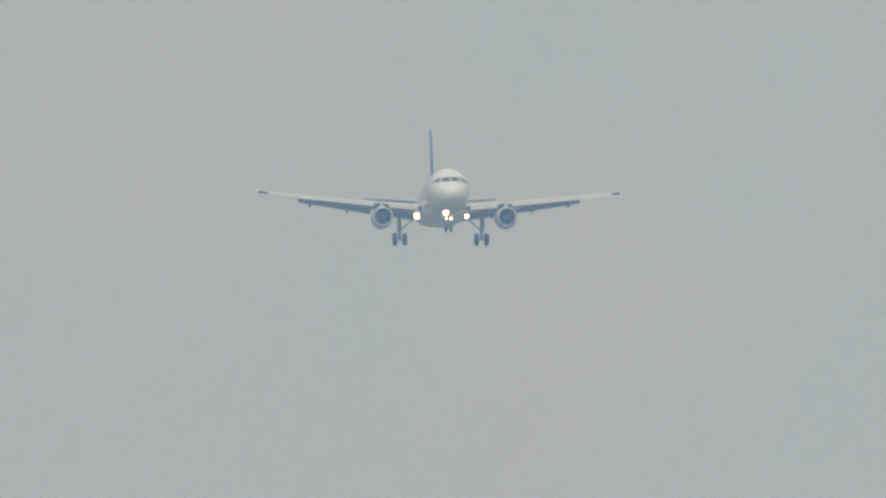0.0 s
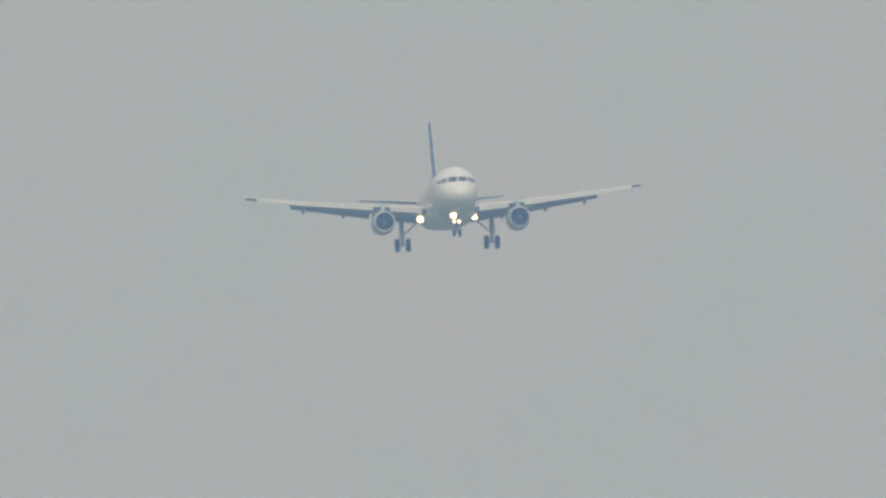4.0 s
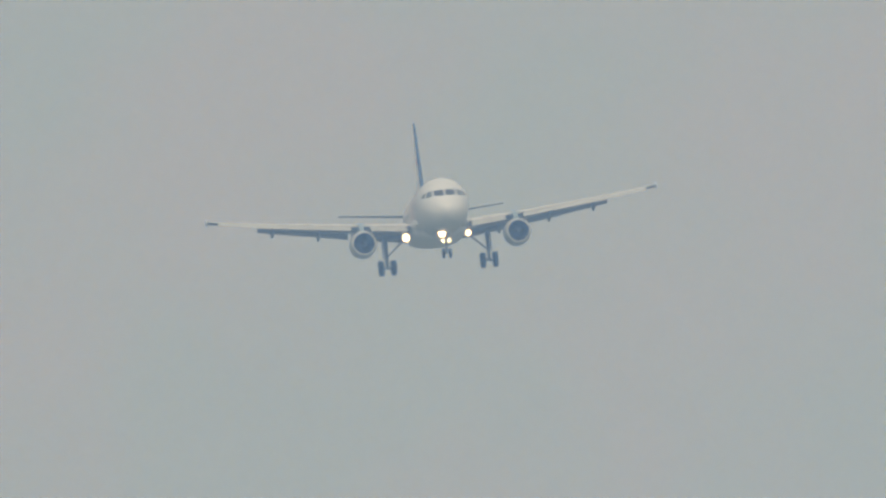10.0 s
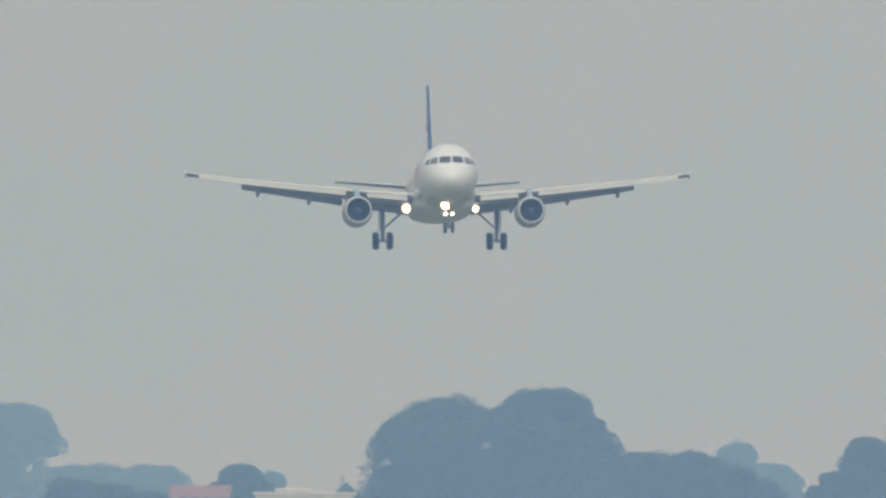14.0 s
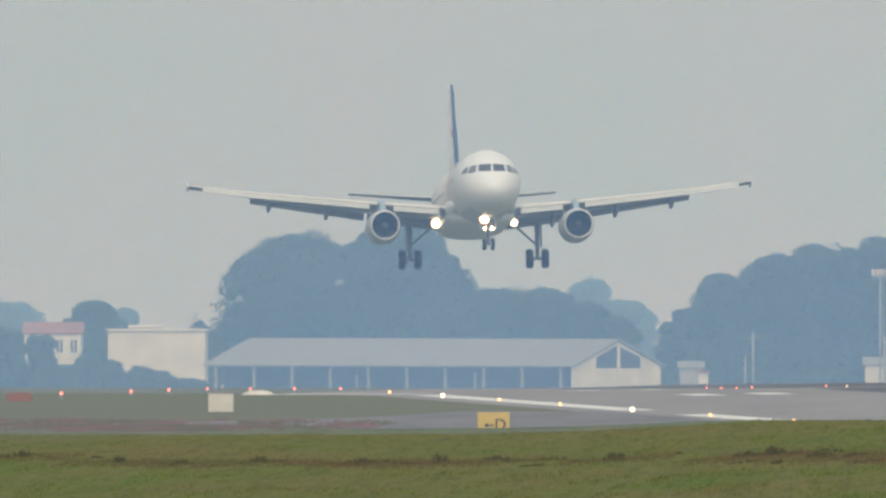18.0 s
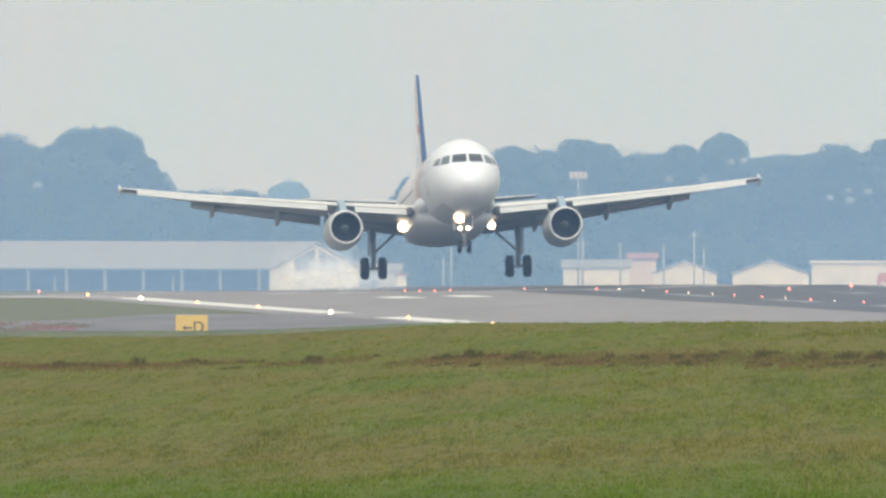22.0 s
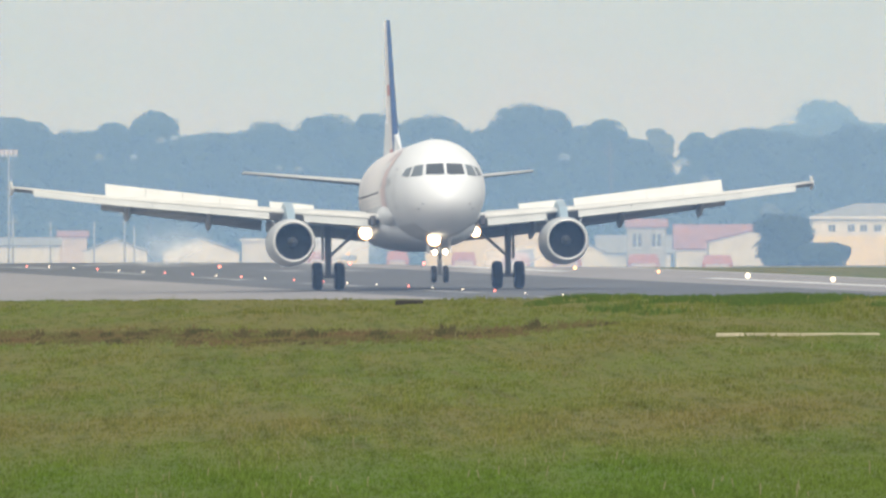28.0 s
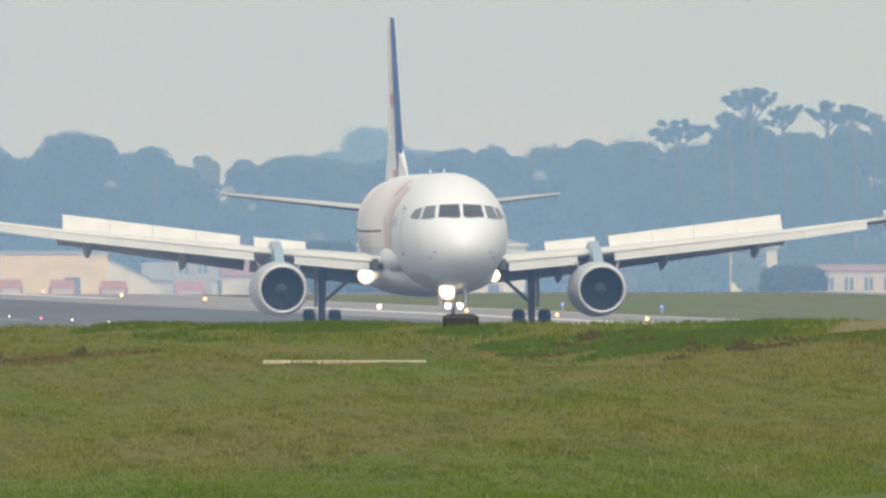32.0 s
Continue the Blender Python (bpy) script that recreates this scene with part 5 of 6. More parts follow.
TREES = [(-440, 360, 210, 4600), (-300, 470, 180, 4500), (-190, 472, 170, 4450), (-320, 496, 110, 3650), (-250, 505, 110, 3620), (-185, 520, 80, 3600), (-20, 472, 110, 3520), (30, 482, 60, 4300),
         (345, 353, 280, 3430), (515, 334, 205, 3450), (588, 384, 125, 3440), (420, 385, 430, 3420), (690, 449, 160, 3440), (775, 449, 130, 3430), (845, 470, 100, 3420), (905, 497, 80, 3420), (850, 432, 95, 4600), (915, 468, 120, 4550),
         (1025, 484, 95, 3500), (1092, 422, 120, 3500), (1180, 386, 150, 3480), (1262, 368, 150, 3520), (1320, 374, 120, 3560), (1385, 357, 150, 3500), (1500, 382, 160, 3560), (1560, 362, 130, 3540), (1621, 346, 120, 3500), (1700, 384, 150, 3560),
         (1764, 380, 145, 3540), (1836, 366, 150, 3500), (1920, 352, 165, 3530), (2014, 345, 150, 3500), (2116, 355, 170, 3540), (2205, 377, 135, 3560), (2290, 330, 200, 3500), (2411, 360, 130, 3520),
         (2480, 392, 110, 3600), (2600, 384, 120, 3540), (2665, 376, 130, 3500), (2740, 380, 120, 3560), (2862, 368, 145, 3540), (2945, 364, 150, 3520), (3024, 357, 130, 3500), (3110, 357, 165, 3560),
         (3194, 344, 150, 3500), (3276, 347, 165, 3540), (3380, 356, 150, 3520), (3475, 306, 165, 3560), (3560, 330, 140, 3540), (3650, 320, 130, 3520), (3740, 318, 160, 3540), (2812, 324, 190, 4400), (2745, 366, 170, 4400), (2885, 366, 170, 4400), (2455, 386, 110, 3700)]
for i, (u, v, w, y) in enumerate(TREES):
    make_tree(u, v, w, y, 100 + i, "broad leafy tree, hazy with distance" if y > 4200 else "broad leafy tree with a dense rounded crown", n=7000 if w > 200 else 2400)
for i, (u, v, w, y) in enumerate(((3356, 312, 92, 3500), (3482, 258, 84, 3520), (3444, 300, 60, 3510), (3540, 290, 62, 3515), (3618, 282, 64, 3500), (3664, 288, 60, 3500), (3700, 304, 42, 3520), (2430, 380, 60, 3470))):
    make_tree(u, v, w, y, 300 + i, "tall airy tree with flat separate tiers of foliage", pale=i == 6, airy=True, n=1500)
make_tree(2516, 374, 72, 3650, 330, "pale dry tree with a loose crown", pale=True, n=1200)
for i, (u, v, w, y) in enumerate(((3259, 578, 40, 3300), (2718, 512, 44, 3120), (2738, 530, 112, 2480), (2806, 582, 100, 2470), (3480, 535, 60, 3150), (3560, 574, 116, 2420), (3250, 560, 120, 3400), (3120, 570, 120, 3420))):
    make_tree(u, v, w, y, 400 + i, "small bushy tree with leaves down to the ground", pale=i in (0, 1, 4), low=0.02, n=1800, leaf=0.42 if y > 3000 else 0.26)


def undergrowth(name, u0, u1, v, y, seed, label, n=16000, size=0.4, spread=40):
    """A long belt of shrubs under the trees."""
    rng = np.random.default_rng(seed)
    blobs = []
    for u in np.arange(u0, u1, 38 if y > 2600 else 24):
        yy = y + rng.uniform(-spread, spread)
        x = (u + rng.uniform(-12, 12) - 1500) / 57300 * yy
        zg = far_ground(x, yy)
        top = EYE + (398 - v + rng.uniform(-14, 22)) / 57300 * yy
        rr = rng.uniform(1.5, 2.6) * (1 if y > 2600 else 0.6)
        blobs.append((x, yy, zg + 0.3 * (top - zg), rr, rr, max(0.6, 0.7 * (top - zg))))
    return tagged(leaf_mesh(name, leaf_cloud(blobs, int(n * 0.6), size, rng), M_leaf), label, "shrubs", kind="stuff")


for i, u in enumerate(range(1470, 3320, 84)):
    if not 2440 < u < 2570:
        make_tree(u, 381 + 7 * ((i * 7) % 3), 155, 3720, 500 + i, n=1600)


undergrowth("shrub_belt", 1190, 3800, 440, 3620, 7, "belt of dark shrubs and lower branches under the trees", 42000, 0.65)
undergrowth("shrub_belt", 990, 3800, 530, 3450, 8, "belt of dark shrubs before the trees", 26000, 0.5)
undergrowth("hedge", -420, 30, 574, 3090, 9, "low dark green hedge behind the runway", 9000, 0.35, 20)
make_tree(-119, 532, 66, 3100, 420, "small dark bushy tree above the hedge", low=0.02, n=1500, leaf=0.24)
undergrowth("shrub_belt", 900, 3800, 588, 3420, 12, "low scrub along the foot of the trees", 20000, 0.45)
undergrowth("hedge", 48, 150, 606, 3200, 13, "low ragged scrub before the white building", 2200, 0.3, 15)
undergrowth("hedge", 170, 900, 520, 3480, 10, "dark shrubs under the large trees behind the barn", 9000, 0.5)

# pale leaf tufts, added to give the small white glints in the crowns
M_leaf_glint = mat("pale_glint_leaves", (0.30, 0.30, 0.25), rough=0.9, vary=0.2, scale=0.6)
rng_glint = np.random.default_rng(91)
tufts = []
for u, v, r in ((1845, 449, 0.35), (1849, 468, 0.55), (1880, 451, 0.4), (1527, 430, 0.45), (1588, 430, 0.4), (1812, 462, 0.4), (2012, 466, 0.5), (1636, 400, 0.5), (1660, 396, 0.4), (2350, 430, 0.6), (3109, 415, 0.8), (640, 430, 0.4), (232, 470, 0.5), (410, 440, 0.5), (2560, 440, 0.7), (2600, 470, 0.5)):
    y = 3395
    tufts.append(((u - 1500) / 57300 * y, y, EYE + (398 - v) / 57300 * y, r, r, r * 0.8))
tagged(leaf_mesh("pale_glints", leaf_cloud(tufts, 500, 0.16, rng_glint), M_leaf_glint), "small pale tufts added as white glints among the tree crowns", "foliage", kind="stuff")

# ---- grass and weeds in front ----
def make_grass():
    """Upright blades, denser towards the camera, with some pale seed stalks."""
    rng = np.random.default_rng(3)
    n = 150000
    v = rng.uniform(0.0, 1.0, n) ** 0.9
    y = 1.0 / (1 / 1180.0 + v * (1 / 400.0 - 1 / 1180.0))
    x = rng.uniform(-0.036, 0.041, n) * y
    tuft = rng.uniform(0, 1, n)
    jit = rng.uniform(-1, 1, (n, 12))
    verts, faces, stalks, sfaces = [], [], [], []
    for i in range(n):
        xx, yy = float(x[i]), float(y[i])
        off = (runway_x(yy) - xx) / 1.0027
        if off < 33:
            continue
        z = lie(xx, yy) - 0.02
        clump = noise.noise(Vector((xx * 0.6, yy * 0.03, 4)))
        h = (0.03 + 0.07 * max(0, clump + 0.15) + 0.035 * tuft[i]) * (1.6 if off < 44 and yy < 900 else 1)
        k = len(verts)
        q = jit[i]
        for j in range(3):
            bx, lx = xx + 0.1 * q[4 * j], 0.03 * q[4 * j + 1]
            w = 0.013 + 0.008 * q[4 * j + 2]
            verts += [(bx - w, yy, z), (bx + w, yy + 0.02, z), (bx + lx, yy + 0.04 * q[4 * j + 3], z + h * (1 + 0.3 * q[4 * j + 3]))]
            faces.append((k + 3 * j, k + 3 * j + 1, k + 3 * j + 2))
        if tuft[i] > 0.9955 and clump > -0.2:
            k, hh = len(stalks), 0.1 + 0.1 * abs(q[0])
            stalks += [(xx - 0.006, yy, z), (xx + 0.006, yy, z), (xx + 0.05 * q[1] + 0.009, yy, z + hh), (xx + 0.05 * q[1] - 0.009, yy, z + hh)]
            sfaces.append((k, k + 1, k + 2, k + 3))
    for name, vv, ff, m, label in (("grass", verts, faces, M_grass, "short airfield grass blades, green and straw-coloured"), ("seed_stalks", stalks, sfaces, M_stalk, "thin pale seed stalks standing in the grass")):
        ob = raw(name, vv, ff, m, smooth=True)
        ob.data.normals_split_custom_set_from_vertices([(0, -0.25, 0.97)] * len(vv))
        tagged(ob, label, "grass", kind="stuff")


M_stalk = mat("dry_seed_stalk", (0.26, 0.25, 0.13), rough=0.95, vary=0.1, scale=2.0)
make_grass()
M_weed = mat("dark_weed_leaves", (0.055, 0.066, 0.030), rough=0.9, vary=0.25, scale=2.0, other=(0.095, 0.078, 0.042), per_object=0.15)


spots = [(-30.42, 996.00, 0.15), (-28.85, 1002.00, 0.14), (-20.89, 973.00, 0.15), (-17.68, 965.00, 0.17), (-17.09, 965.00, 0.17), (-15.25, 960.00, 0.20), (-13.61, 963.00, 0.25), (-9.84, 940.00, 0.44), (-5.06, 906.00, 0.77), (-3.71, 885.00, 0.86), (-2.75, 874.00, 0.93), (-1.20, 856.00, 1.04), (-0.30, 846.00, 1.10),
         (1.30, 827.00, 1.22), (2.69, 811.00, 1.32), (3.89, 796.00, 1.41), (5.42, 776.00, 1.52), (6.91, 761.00, 1.63), (10.47, 750.00, 1.89), (-23.14, 968.00, 0.15), (-25.16, 974.00, 0.15), (-5.88, 910.00, 0.71), (0.58, 835.00, 1.17), (4.74, 787.00, 1.47), (8.35, 748.00, 1.73), (20.62, 695.00, 2.58), (20.93, 670.00, 2.63), (21.26, 648.00, 2.66), (21.73, 632.00, 2.69)]


def make_weeds():
    rng = np.random.default_rng(50)
    verts, faces = [], []
    near = [(cx + rng.uniform(-2.4, 2.4), cy + rng.uniform(-8, 8), 0.4) for cx, cy, cz in spots for k in range(4)]
    for cx, cy, tall in [(p[0], p[1], 1.0) for p in spots] + near:
        w, h = rng.uniform(0.12, 0.55), rng.uniform(0.15, 0.38) * tall
        for i in range(int((130 if tall == 1 else 45) * w) + 12):
            x, y = cx + rng.normal(0, w / 2.2), cy + rng.normal(0, 0.5)
            z = lie(x, y)
            hh = h * rng.uniform(0.15, 1.0) * math.exp(-((x - cx) / w) ** 2)
            lx, k, ww = rng.uniform(-0.09, 0.09), len(verts), rng.uniform(0.008, 0.022)
            verts += [(x - ww, y, z - 0.05), (x + ww, y, z - 0.05), (x + lx + ww * 1.6, y, z + hh * 0.6), (x + lx * 1.6, y + 0.03, z + hh), (x + lx - ww * 1.6, y, z + hh * 0.55)]
            faces.append((k, k + 1, k + 2, k + 3, k + 4))
    ob = raw("weeds", verts, faces, M_weed, smooth=True)
    ob.data.normals_split_custom_set_from_vertices([(0, -0.5, 0.86)] * len(verts))
    return tagged(ob, "ragged dark weeds in the mown grass", "weeds", kind="stuff")


M_earth = mat("brown_earth", (0.152, 0.10, 0.056), rough=0.95, vary=0.25, scale=0.8, other=(0.125, 0.125, 0.05), stretch=(1, 0.06, 1))


def make_dry_stems():
    """Reddish dry stems over the bare strip, thick in the middle and thinning out."""
    rng = np.random.default_rng(51)
    verts, faces = [], []
    for cx, cy, cz in spots[:-4]:
        for i in range(620):
            x, y = cx + rng.uniform(-1.7, 1.7), cy + rng.normal(0, 9)
            z, h = lie(x, y) - 0.01, rng.uniform(0.05, 0.13)
            lx, w, k = rng.uniform(-0.03, 0.03), rng.uniform(0.012, 0.03), len(verts)
            verts += [(x - w, y, z), (x + w, y + 0.02, z), (x + lx, y, z + h)]
            faces.append((k, k + 1, k + 2))
    ob = raw("dry_stems", verts, faces, M_earth, smooth=True)
    ob.data.normals_split_custom_set_from_vertices([(0, -0.25, 0.97)] * len(verts))
    return tagged(ob, "reddish brown dry stems and bare soil among the weeds", "weeds", kind="stuff")


make_weeds()
make_dry_stems()


def make_red_weeds():
    """Ragged clumps of reddish flowering weeds between taxiway and grass."""
    rng = np.random.default_rng(61)
    verts, faces = [], []
    for i in range(11000):
        near = i % 3 > 0
        x, y = (rng.normal(-29.2, 2.4), rng.uniform(1150, 1262)) if near else (rng.uniform(-44, -23), rng.uniform(1205, 1340))
        if noise.noise(Vector((x * 0.35, y * 0.02, 2))) < -0.1 + 0.04 * max(0, x + 30) + 0.5 * rng.uniform(-1, 1) ** 3:
            continue
        z, h = terrain(x, y) + 0.03, rng.uniform(0.05, 0.16)
        for j in range(3):
            bx, lx, w, k = x + rng.uniform(-0.25, 0.25), rng.uniform(-0.08, 0.08), rng.uniform(0.02, 0.06), len(verts)
            verts += [(bx - w, y, z), (bx + w, y + 0.02, z), (bx + lx, y, z + h * rng.uniform(0.6, 1))]
            faces.append((k, k + 1, k + 2))
    ob = raw("red_weeds", verts, faces, M_red_weed, smooth=True)
    ob.data.normals_split_custom_set_from_vertices([(0, -0.4, 0.92)] * len(verts))
    return tagged(ob, "clumps of dull red flowering weeds by the taxiway", "weeds", kind="stuff")


M_red_weed = mat("dull_red_weed", (0.25, 0.12, 0.12), rough=0.95, vary=0.2, scale=0.4, other=(0.13, 0.14, 0.07), stretch=(1, 0.1, 1))
make_red_weeds()


def make_tall_grass():
    """A belt of rank dark green plants on the bank."""
    rng = np.random.default_rng(77)
    verts, faces = [], []
    for x0, x1, y0, y1, n, h0 in ((18.6, 26.0, 632, 724, 6500, 0.13), (11.6, 18.6, 836, 890, 3000, 0.13), (12.6, 22.6, 765, 830, 5000, 0.15), (18.0, 20.4, 724, 760, 800, 0.16)):
        for i in range(n):
            x, y = rng.uniform(x0, x1), rng.uniform(y0, y1)
            rim = max(abs(2 * x - x0 - x1) / (x1 - x0), abs(2 * y - y0 - y1) / (y1 - y0))
            if noise.noise(Vector((x * 0.5, y * 0.06, 9))) < -0.3 + 0.75 * rim + 0.25 * rng.uniform(-1, 1) or (runway_x(y) - x) < 36:
                continue
            z, h = lie(x, y), h0 * rng.uniform(0.4, 1.3)
            k = len(verts)
            for j in range(4):
                bx, lx = x + rng.uniform(-0.2, 0.2), rng.uniform(-0.1, 0.1)
                verts += [(bx - 0.035, y, z - 0.03), (bx + 0.035, y + 0.02, z - 0.03), (bx + lx, y, z + h * rng.uniform(0.6, 1))]
                faces.append((k + 3 * j, k + 3 * j + 1, k + 3 * j + 2))
    g = raw("tall_grass", verts, faces, M_rank, smooth=True)
    g.data.normals_split_custom_set_from_vertices([(0, -0.25, 0.97)] * len(verts))
    return tagged(g, "rank dark green grass on the bank", "grass", kind="stuff")


M_rank = mat("rank_green_grass", (0.060, 0.112, 0.022), rough=0.9, vary=0.25, scale=0.6, other=(0.072, 0.122, 0.027), stretch=(1, 0.1, 1))
M_straw = mat("dry_straw", (0.24, 0.18, 0.085), rough=0.95, vary=0.15, scale=0.6, other=(0.17, 0.145, 0.055), stretch=(1, 0.15, 1))
make_tall_grass()
drape("dry_patch", [(24.19, 655), (26.03, 655)], [(25.59, 684), (27.21, 688)], M_straw, "patch of dry straw-coloured grass", "dry grass", lift=0.05)


# ---- haze over the airfield ----
AIR = (0.33, 0.58, 1.06)          # how much the haze dims red, green and blue over the whole distance
for y, part_of in ((1135, 0.18), (1780, 0.24), (2350, 0.27), (3050, 0.31), (3900, 0.45)):
    hz = raw("haze", [(-y * 0.06, y, -14), (y * 0.06, y, -14), (y * 0.06, y, 140), (-y * 0.06, y, 140)], [(0, 1, 2, 3)], veil("thin_haze", [a * part_of for a in AIR]))
    tagged(hz, "thin bluish haze hanging in the air over the airfield", "haze", kind="structure")

# ---- tyre smoke ----
M_smoke = veil("tyre_smoke", (1.5, 1.6, 1.7), soft=True)
smoke = []


def make_smoke():
    rng = np.random.default_rng(21)
    bm = bmesh.new()
    bmesh.ops.create_icosphere(bm, subdivisions=4, radius=1.0)
    bmesh.ops.delete(bm, geom=[v for v in bm.verts if v.co.y > 0.02], context="VERTS")
    for v in bm.verts:
        v.co.y *= 0.35
        v.co *= 1 + 0.12 * noise.noise(v.co * 2.5)
    me = bpy.data.meshes.new("smoke_puff")
    bm.to_mesh(me)
    bm.free()
    me.shade_smooth()
    me.materials.append(M_smoke)
    for u, y, t0, w, last in PUFFS:
        ob = new("smoke_puff", me)
        tagged(ob, "pale blue-grey puff of tyre smoke over the runway", "smoke", "tyre smoke puffs")
        ob.scale = (w, w, w * rng.uniform(0.55, 0.72))
        smoke.append((ob, u, y, t0, last, float(rng.uniform(-1, 1))))


# bearing, distance, time of birth, size, how long it lasts: one group for each wheel's touch
PUFFS = [(930, 1748, 21.0, 2.9, 4.3), (900, 1752, 21.4, 3.5, 4.6), (985, 1738, 21.7, 3.6, 4.6), (1080, 1722, 22.3, 3.3, 4.2), (1225, 1700, 22.4, 2.4, 2.8), (1475, 1652, 22.5, 2.9, 3.2),
         (1570, 1642, 22.8, 3.2, 3.6), (1680, 1632, 22.7, 3.1, 4.1), (1800, 1622, 22.9, 3.0, 3.9), (1784, 1472, 25.8, 1.9, 1.7),
         (1690, 1600, 24.6, 3.2, 5.2), (1990, 1545, 26.2, 3.4, 5.4), (2260, 1520, 27.4, 3.2, 5.4)]
make_smoke()


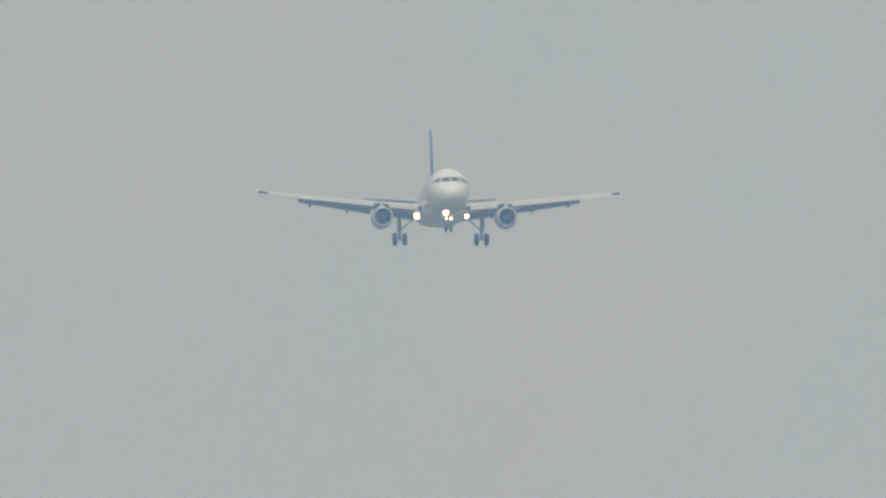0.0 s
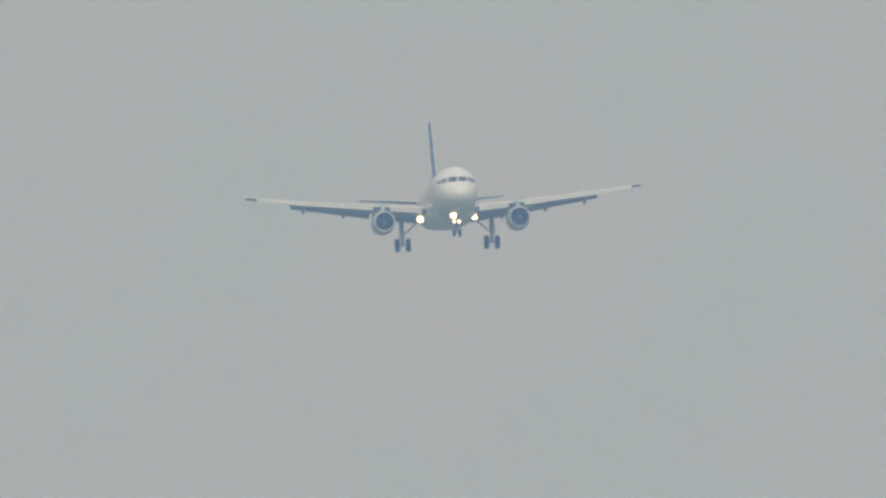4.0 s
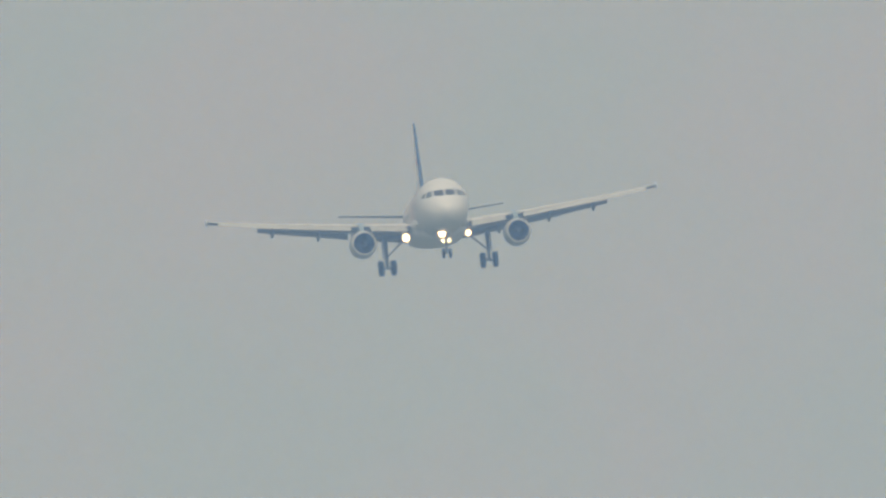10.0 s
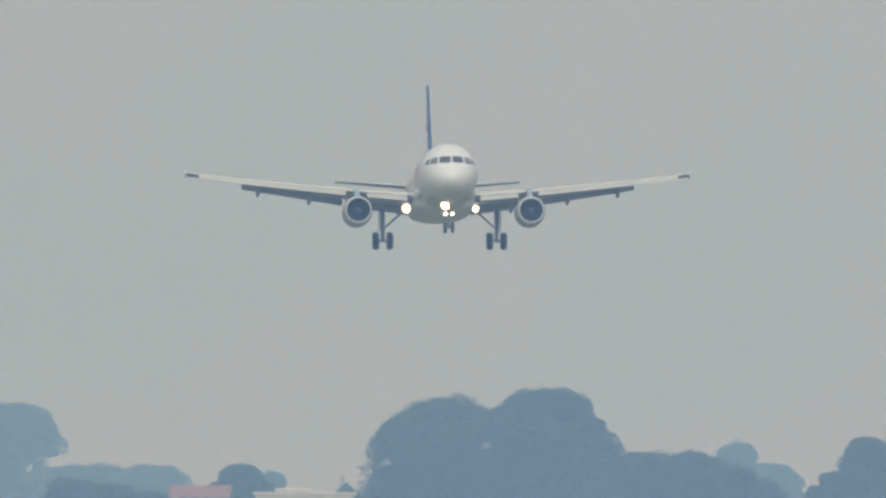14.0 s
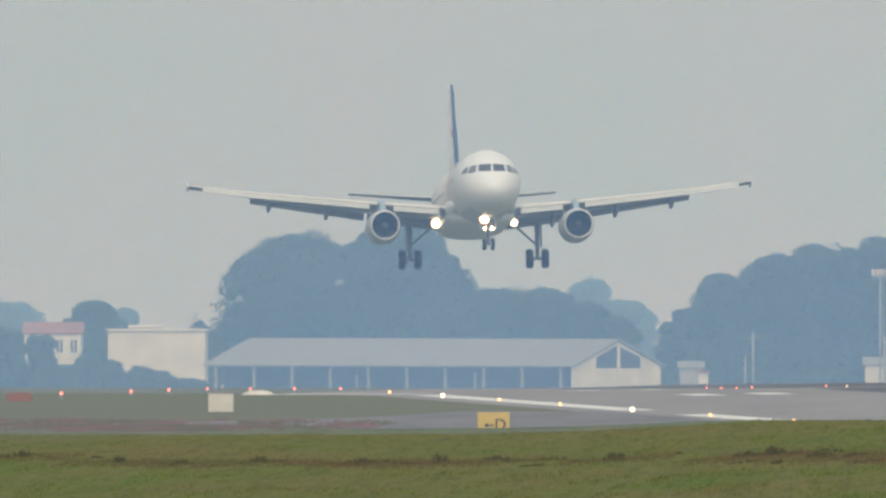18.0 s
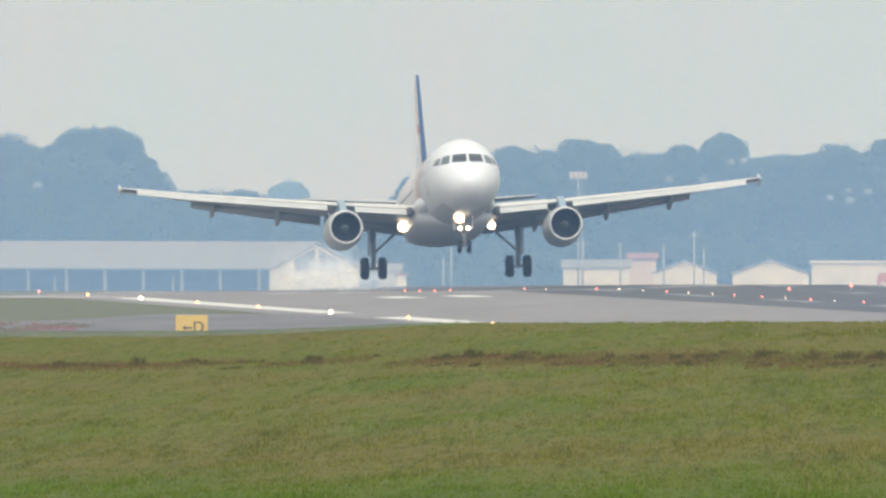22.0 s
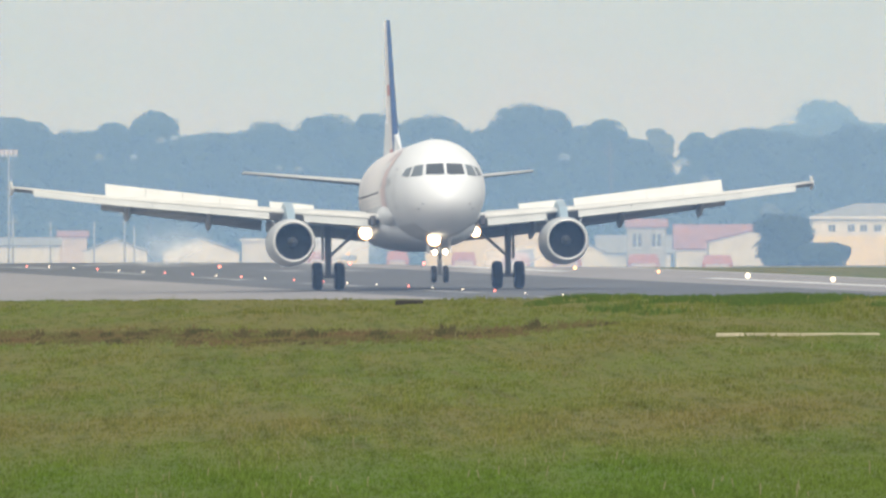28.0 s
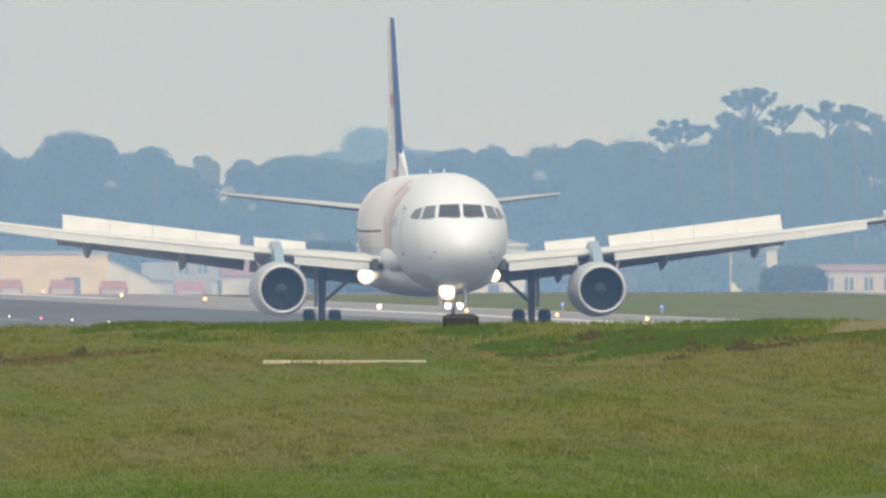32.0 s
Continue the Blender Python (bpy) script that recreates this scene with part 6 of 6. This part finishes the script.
def motions():
    walk(airliner, [
        (0.0, pose(-106.47, 3003.64, 59.307, -0.15, -3.18, -84.70)),
    (0.5, pose(-104.10, 2971.73, 57.728, -0.07, -3.13, -84.50)),
    (1.0, pose(-101.71, 2939.80, 56.147, 0.23, -3.11, -84.31)),
    (1.5, pose(-99.32, 2907.81, 54.564, 0.73, -3.06, -84.15)),
    (2.0, pose(-96.94, 2875.99, 52.988, 1.26, -3.07, -84.06)),
    (2.5, pose(-94.58, 2844.44, 51.427, 1.66, -3.07, -84.06)),
    (4.5, pose(-85.34, 2722.02, 45.367, 2.14, -3.01, -84.66)),
    (5.0, pose(-83.06, 2692.05, 43.884, 2.02, -3.02, -84.83)),
    (5.5, pose(-80.80, 2662.48, 42.420, 2.00, -3.00, -84.96)),
    (6.0, pose(-78.58, 2633.50, 40.985, 2.22, -2.97, -84.99)),
    (6.5, pose(-76.42, 2605.57, 39.603, 2.48, -2.97, -84.95)),
    (7.0, pose(-74.29, 2578.15, 38.246, 2.67, -2.88, -84.91)),
    (7.5, pose(-72.15, 2550.71, 36.888, 2.71, -2.76, -84.92)),
    (8.0, pose(-69.98, 2523.03, 35.517, 2.80, -2.73, -84.96)),
    (8.5, pose(-67.76, 2494.93, 34.126, 3.18, -2.66, -85.03)),
    (9.0, pose(-65.47, 2466.19, 32.704, 3.90, -2.57, -85.15)),
    (9.5, pose(-63.14, 2437.05, 31.261, 4.56, -2.55, -85.36)),
    (10.0, pose(-60.76, 2407.46, 29.796, 4.88, -2.74, -85.66)),
    (10.5, pose(-58.32, 2377.31, 28.304, 4.64, -3.21, -86.00)),
    (11.0, pose(-55.80, 2346.54, 26.781, 3.70, -3.85, -86.29)),
    (11.5, pose(-53.21, 2315.13, 25.226, 2.68, -4.35, -86.50)),
    (12.0, pose(-50.56, 2283.33, 23.652, 2.09, -4.46, -86.58)),
    (12.5, pose(-48.82, 2251.30, 22.247, 1.77, -4.23, -86.56)),
    (13.0, pose(-47.54, 2219.46, 20.988, 1.14, -3.78, -86.46)),
    (13.5, pose(-45.84, 2188.41, 19.533, 0.43, -3.49, -86.30)),
    (15.5, pose(-39.35, 2069.83, 13.762, -0.67, -3.11, -85.23)),
    (16.0, pose(-37.41, 2041.12, 12.088, -0.28, -3.16, -85.06)),
    (16.5, pose(-35.22, 2012.51, 10.596, 0.16, -3.19, -85.05)),
    (17.0, pose(-33.17, 1983.77, 9.266, 0.23, -3.21, -85.11)),
    (17.5, pose(-30.98, 1954.84, 7.649, 0.08, -3.27, -85.17)),
    (18.0, pose(-28.65, 1925.93, 6.009, 0.53, -3.65, -85.14)),
    (18.5, pose(-26.32, 1896.88, 4.453, 0.99, -4.37, -85.09)),
    (19.0, pose(-23.99, 1867.71, 3.035, 1.34, -5.27, -85.04)),
    (19.5, pose(-21.73, 1838.41, 1.898, 1.97, -6.06, -85.01)),
    (20.0, pose(-19.43, 1809.09, 1.109, 2.19, -6.47, -85.04)),
    (20.5, pose(-17.23, 1780.05, 0.652, 1.94, -6.58, -85.10)),
    (21.0, pose(-15.10, 1751.33, 0.451, 1.55, -6.30, -85.15)),
    (21.5, pose(-12.98, 1723.04, 0.486, 1.05, -5.61, -85.23)),
    (22.0, pose(-10.86, 1695.16, 0.490, 0.97, -4.81, -85.30)),
    (22.5, pose(-8.70, 1667.52, 0.341, 0.96, -4.20, -85.41)),
    (23.0, pose(-6.54, 1639.81, 0.190, 0.87, -3.80, -85.57)),
    (23.5, pose(-4.32, 1611.78, 0.281, 0.88, -3.49, -85.80)),
    (24.0, pose(-2.11, 1583.42, 0.167, 0.83, -3.32, -86.10)),
    (24.5, pose(0.12, 1554.87, 0.003, 0.64, -3.10, -86.38)),
    (26.5, pose(8.53, 1443.79, -0.016, 0.52, -1.54, -87.07)),
    (27.0, pose(10.46, 1416.93, -0.020, 0.44, -1.57, -87.06)),
    (27.5, pose(12.32, 1390.74, -0.006, 0.33, -1.59, -86.85)),
    (28.0, pose(14.10, 1365.07, -0.008, 0.39, -1.49, -86.50)),
    (28.5, pose(15.99, 1339.93, -0.007, 0.31, -1.15, -86.23)),
    (29.0, pose(17.89, 1314.93, -0.004, 0.23, -0.69, -86.19)),
    (29.5, pose(19.92, 1290.23, 0.005, 0.08, -0.37, -86.44)),
    (30.0, pose(21.96, 1265.68, -0.011, 0.00, -0.31, -86.82)),
    (30.5, pose(23.86, 1241.33, -0.002, 0.01, -0.23, -87.12)),
    (31.0, pose(25.60, 1217.29, 0.007, -0.04, -0.14, -87.21)),
    (31.5, pose(27.22, 1193.69, -0.006, -0.10, -0.16, -87.15)),
    (32.0, pose(28.79, 1170.33, -0.003, -0.01, -0.24, -87.05)),
    ])
    for sp, h, ax in spoilers:
        def up(a):
            return Matrix.Translation(h) @ Matrix.Rotation(radians(a), 4, ax)
        walk(sp, [(0.0, up(0)), (24.2, up(0)), (24.6, up(10)), (25.4, up(46)), (32.0, up(46))])
    for wg, s in wings:                # the wings flex upwards in flight and sink on the ground
        walk(wg, [(0.0, pose(0, 0, 0, s * 1.3)), (21.0, pose(0, 0, 0, s * 1.3)), (24.0, pose(0, 0, 0, s * 0.4)), (27.0, pose(0, 0, 0, -s * 0.35)), (32.0, pose(0, 0, 0, -s * 0.35))])
    for g, s in main_gears:
        walk(g, [(0.0, pose(0, s * 3.8, -0.3)), (22.0, pose(0, s * 3.8, -0.3)), (23.5, pose(0, s * 3.8, -0.18)), (25.5, pose(0, s * 3.8, 0)), (32.0, pose(0, s * 3.8, 0))])

    for ob, u, y0, t0, last, r in smoke:
        # each puff is torn off the runway as a wheel touches, drifts with the wind, then settles and thins out
        x0 = (u - 1500) / 57300 * y0
        z0 = crest(y0)
        h = ob.scale[2]
        walk(ob, [(0.0, pose(x0, y0, z0 - 3 - h)), (t0 - 0.2, pose(x0, y0, z0 - 1 - h)), (t0 + 0.3, pose(x0 - 0.1, y0, z0 + 0.15 * h)), (t0 + 0.35 * last, pose(x0 - 0.6 + 0.5 * r, y0 + 2, z0 + 0.55 * h)),
                  (t0 + 0.7 * last, pose(x0 - 1.3 + r, y0 + 4, z0 + 0.3 * h)), (t0 + last, pose(x0 - 2 + r, y0 + 6, z0 - 1 - h)), (32.0, pose(x0 - 6 + r, y0 + 8, z0 - 3 - h))])


motions()
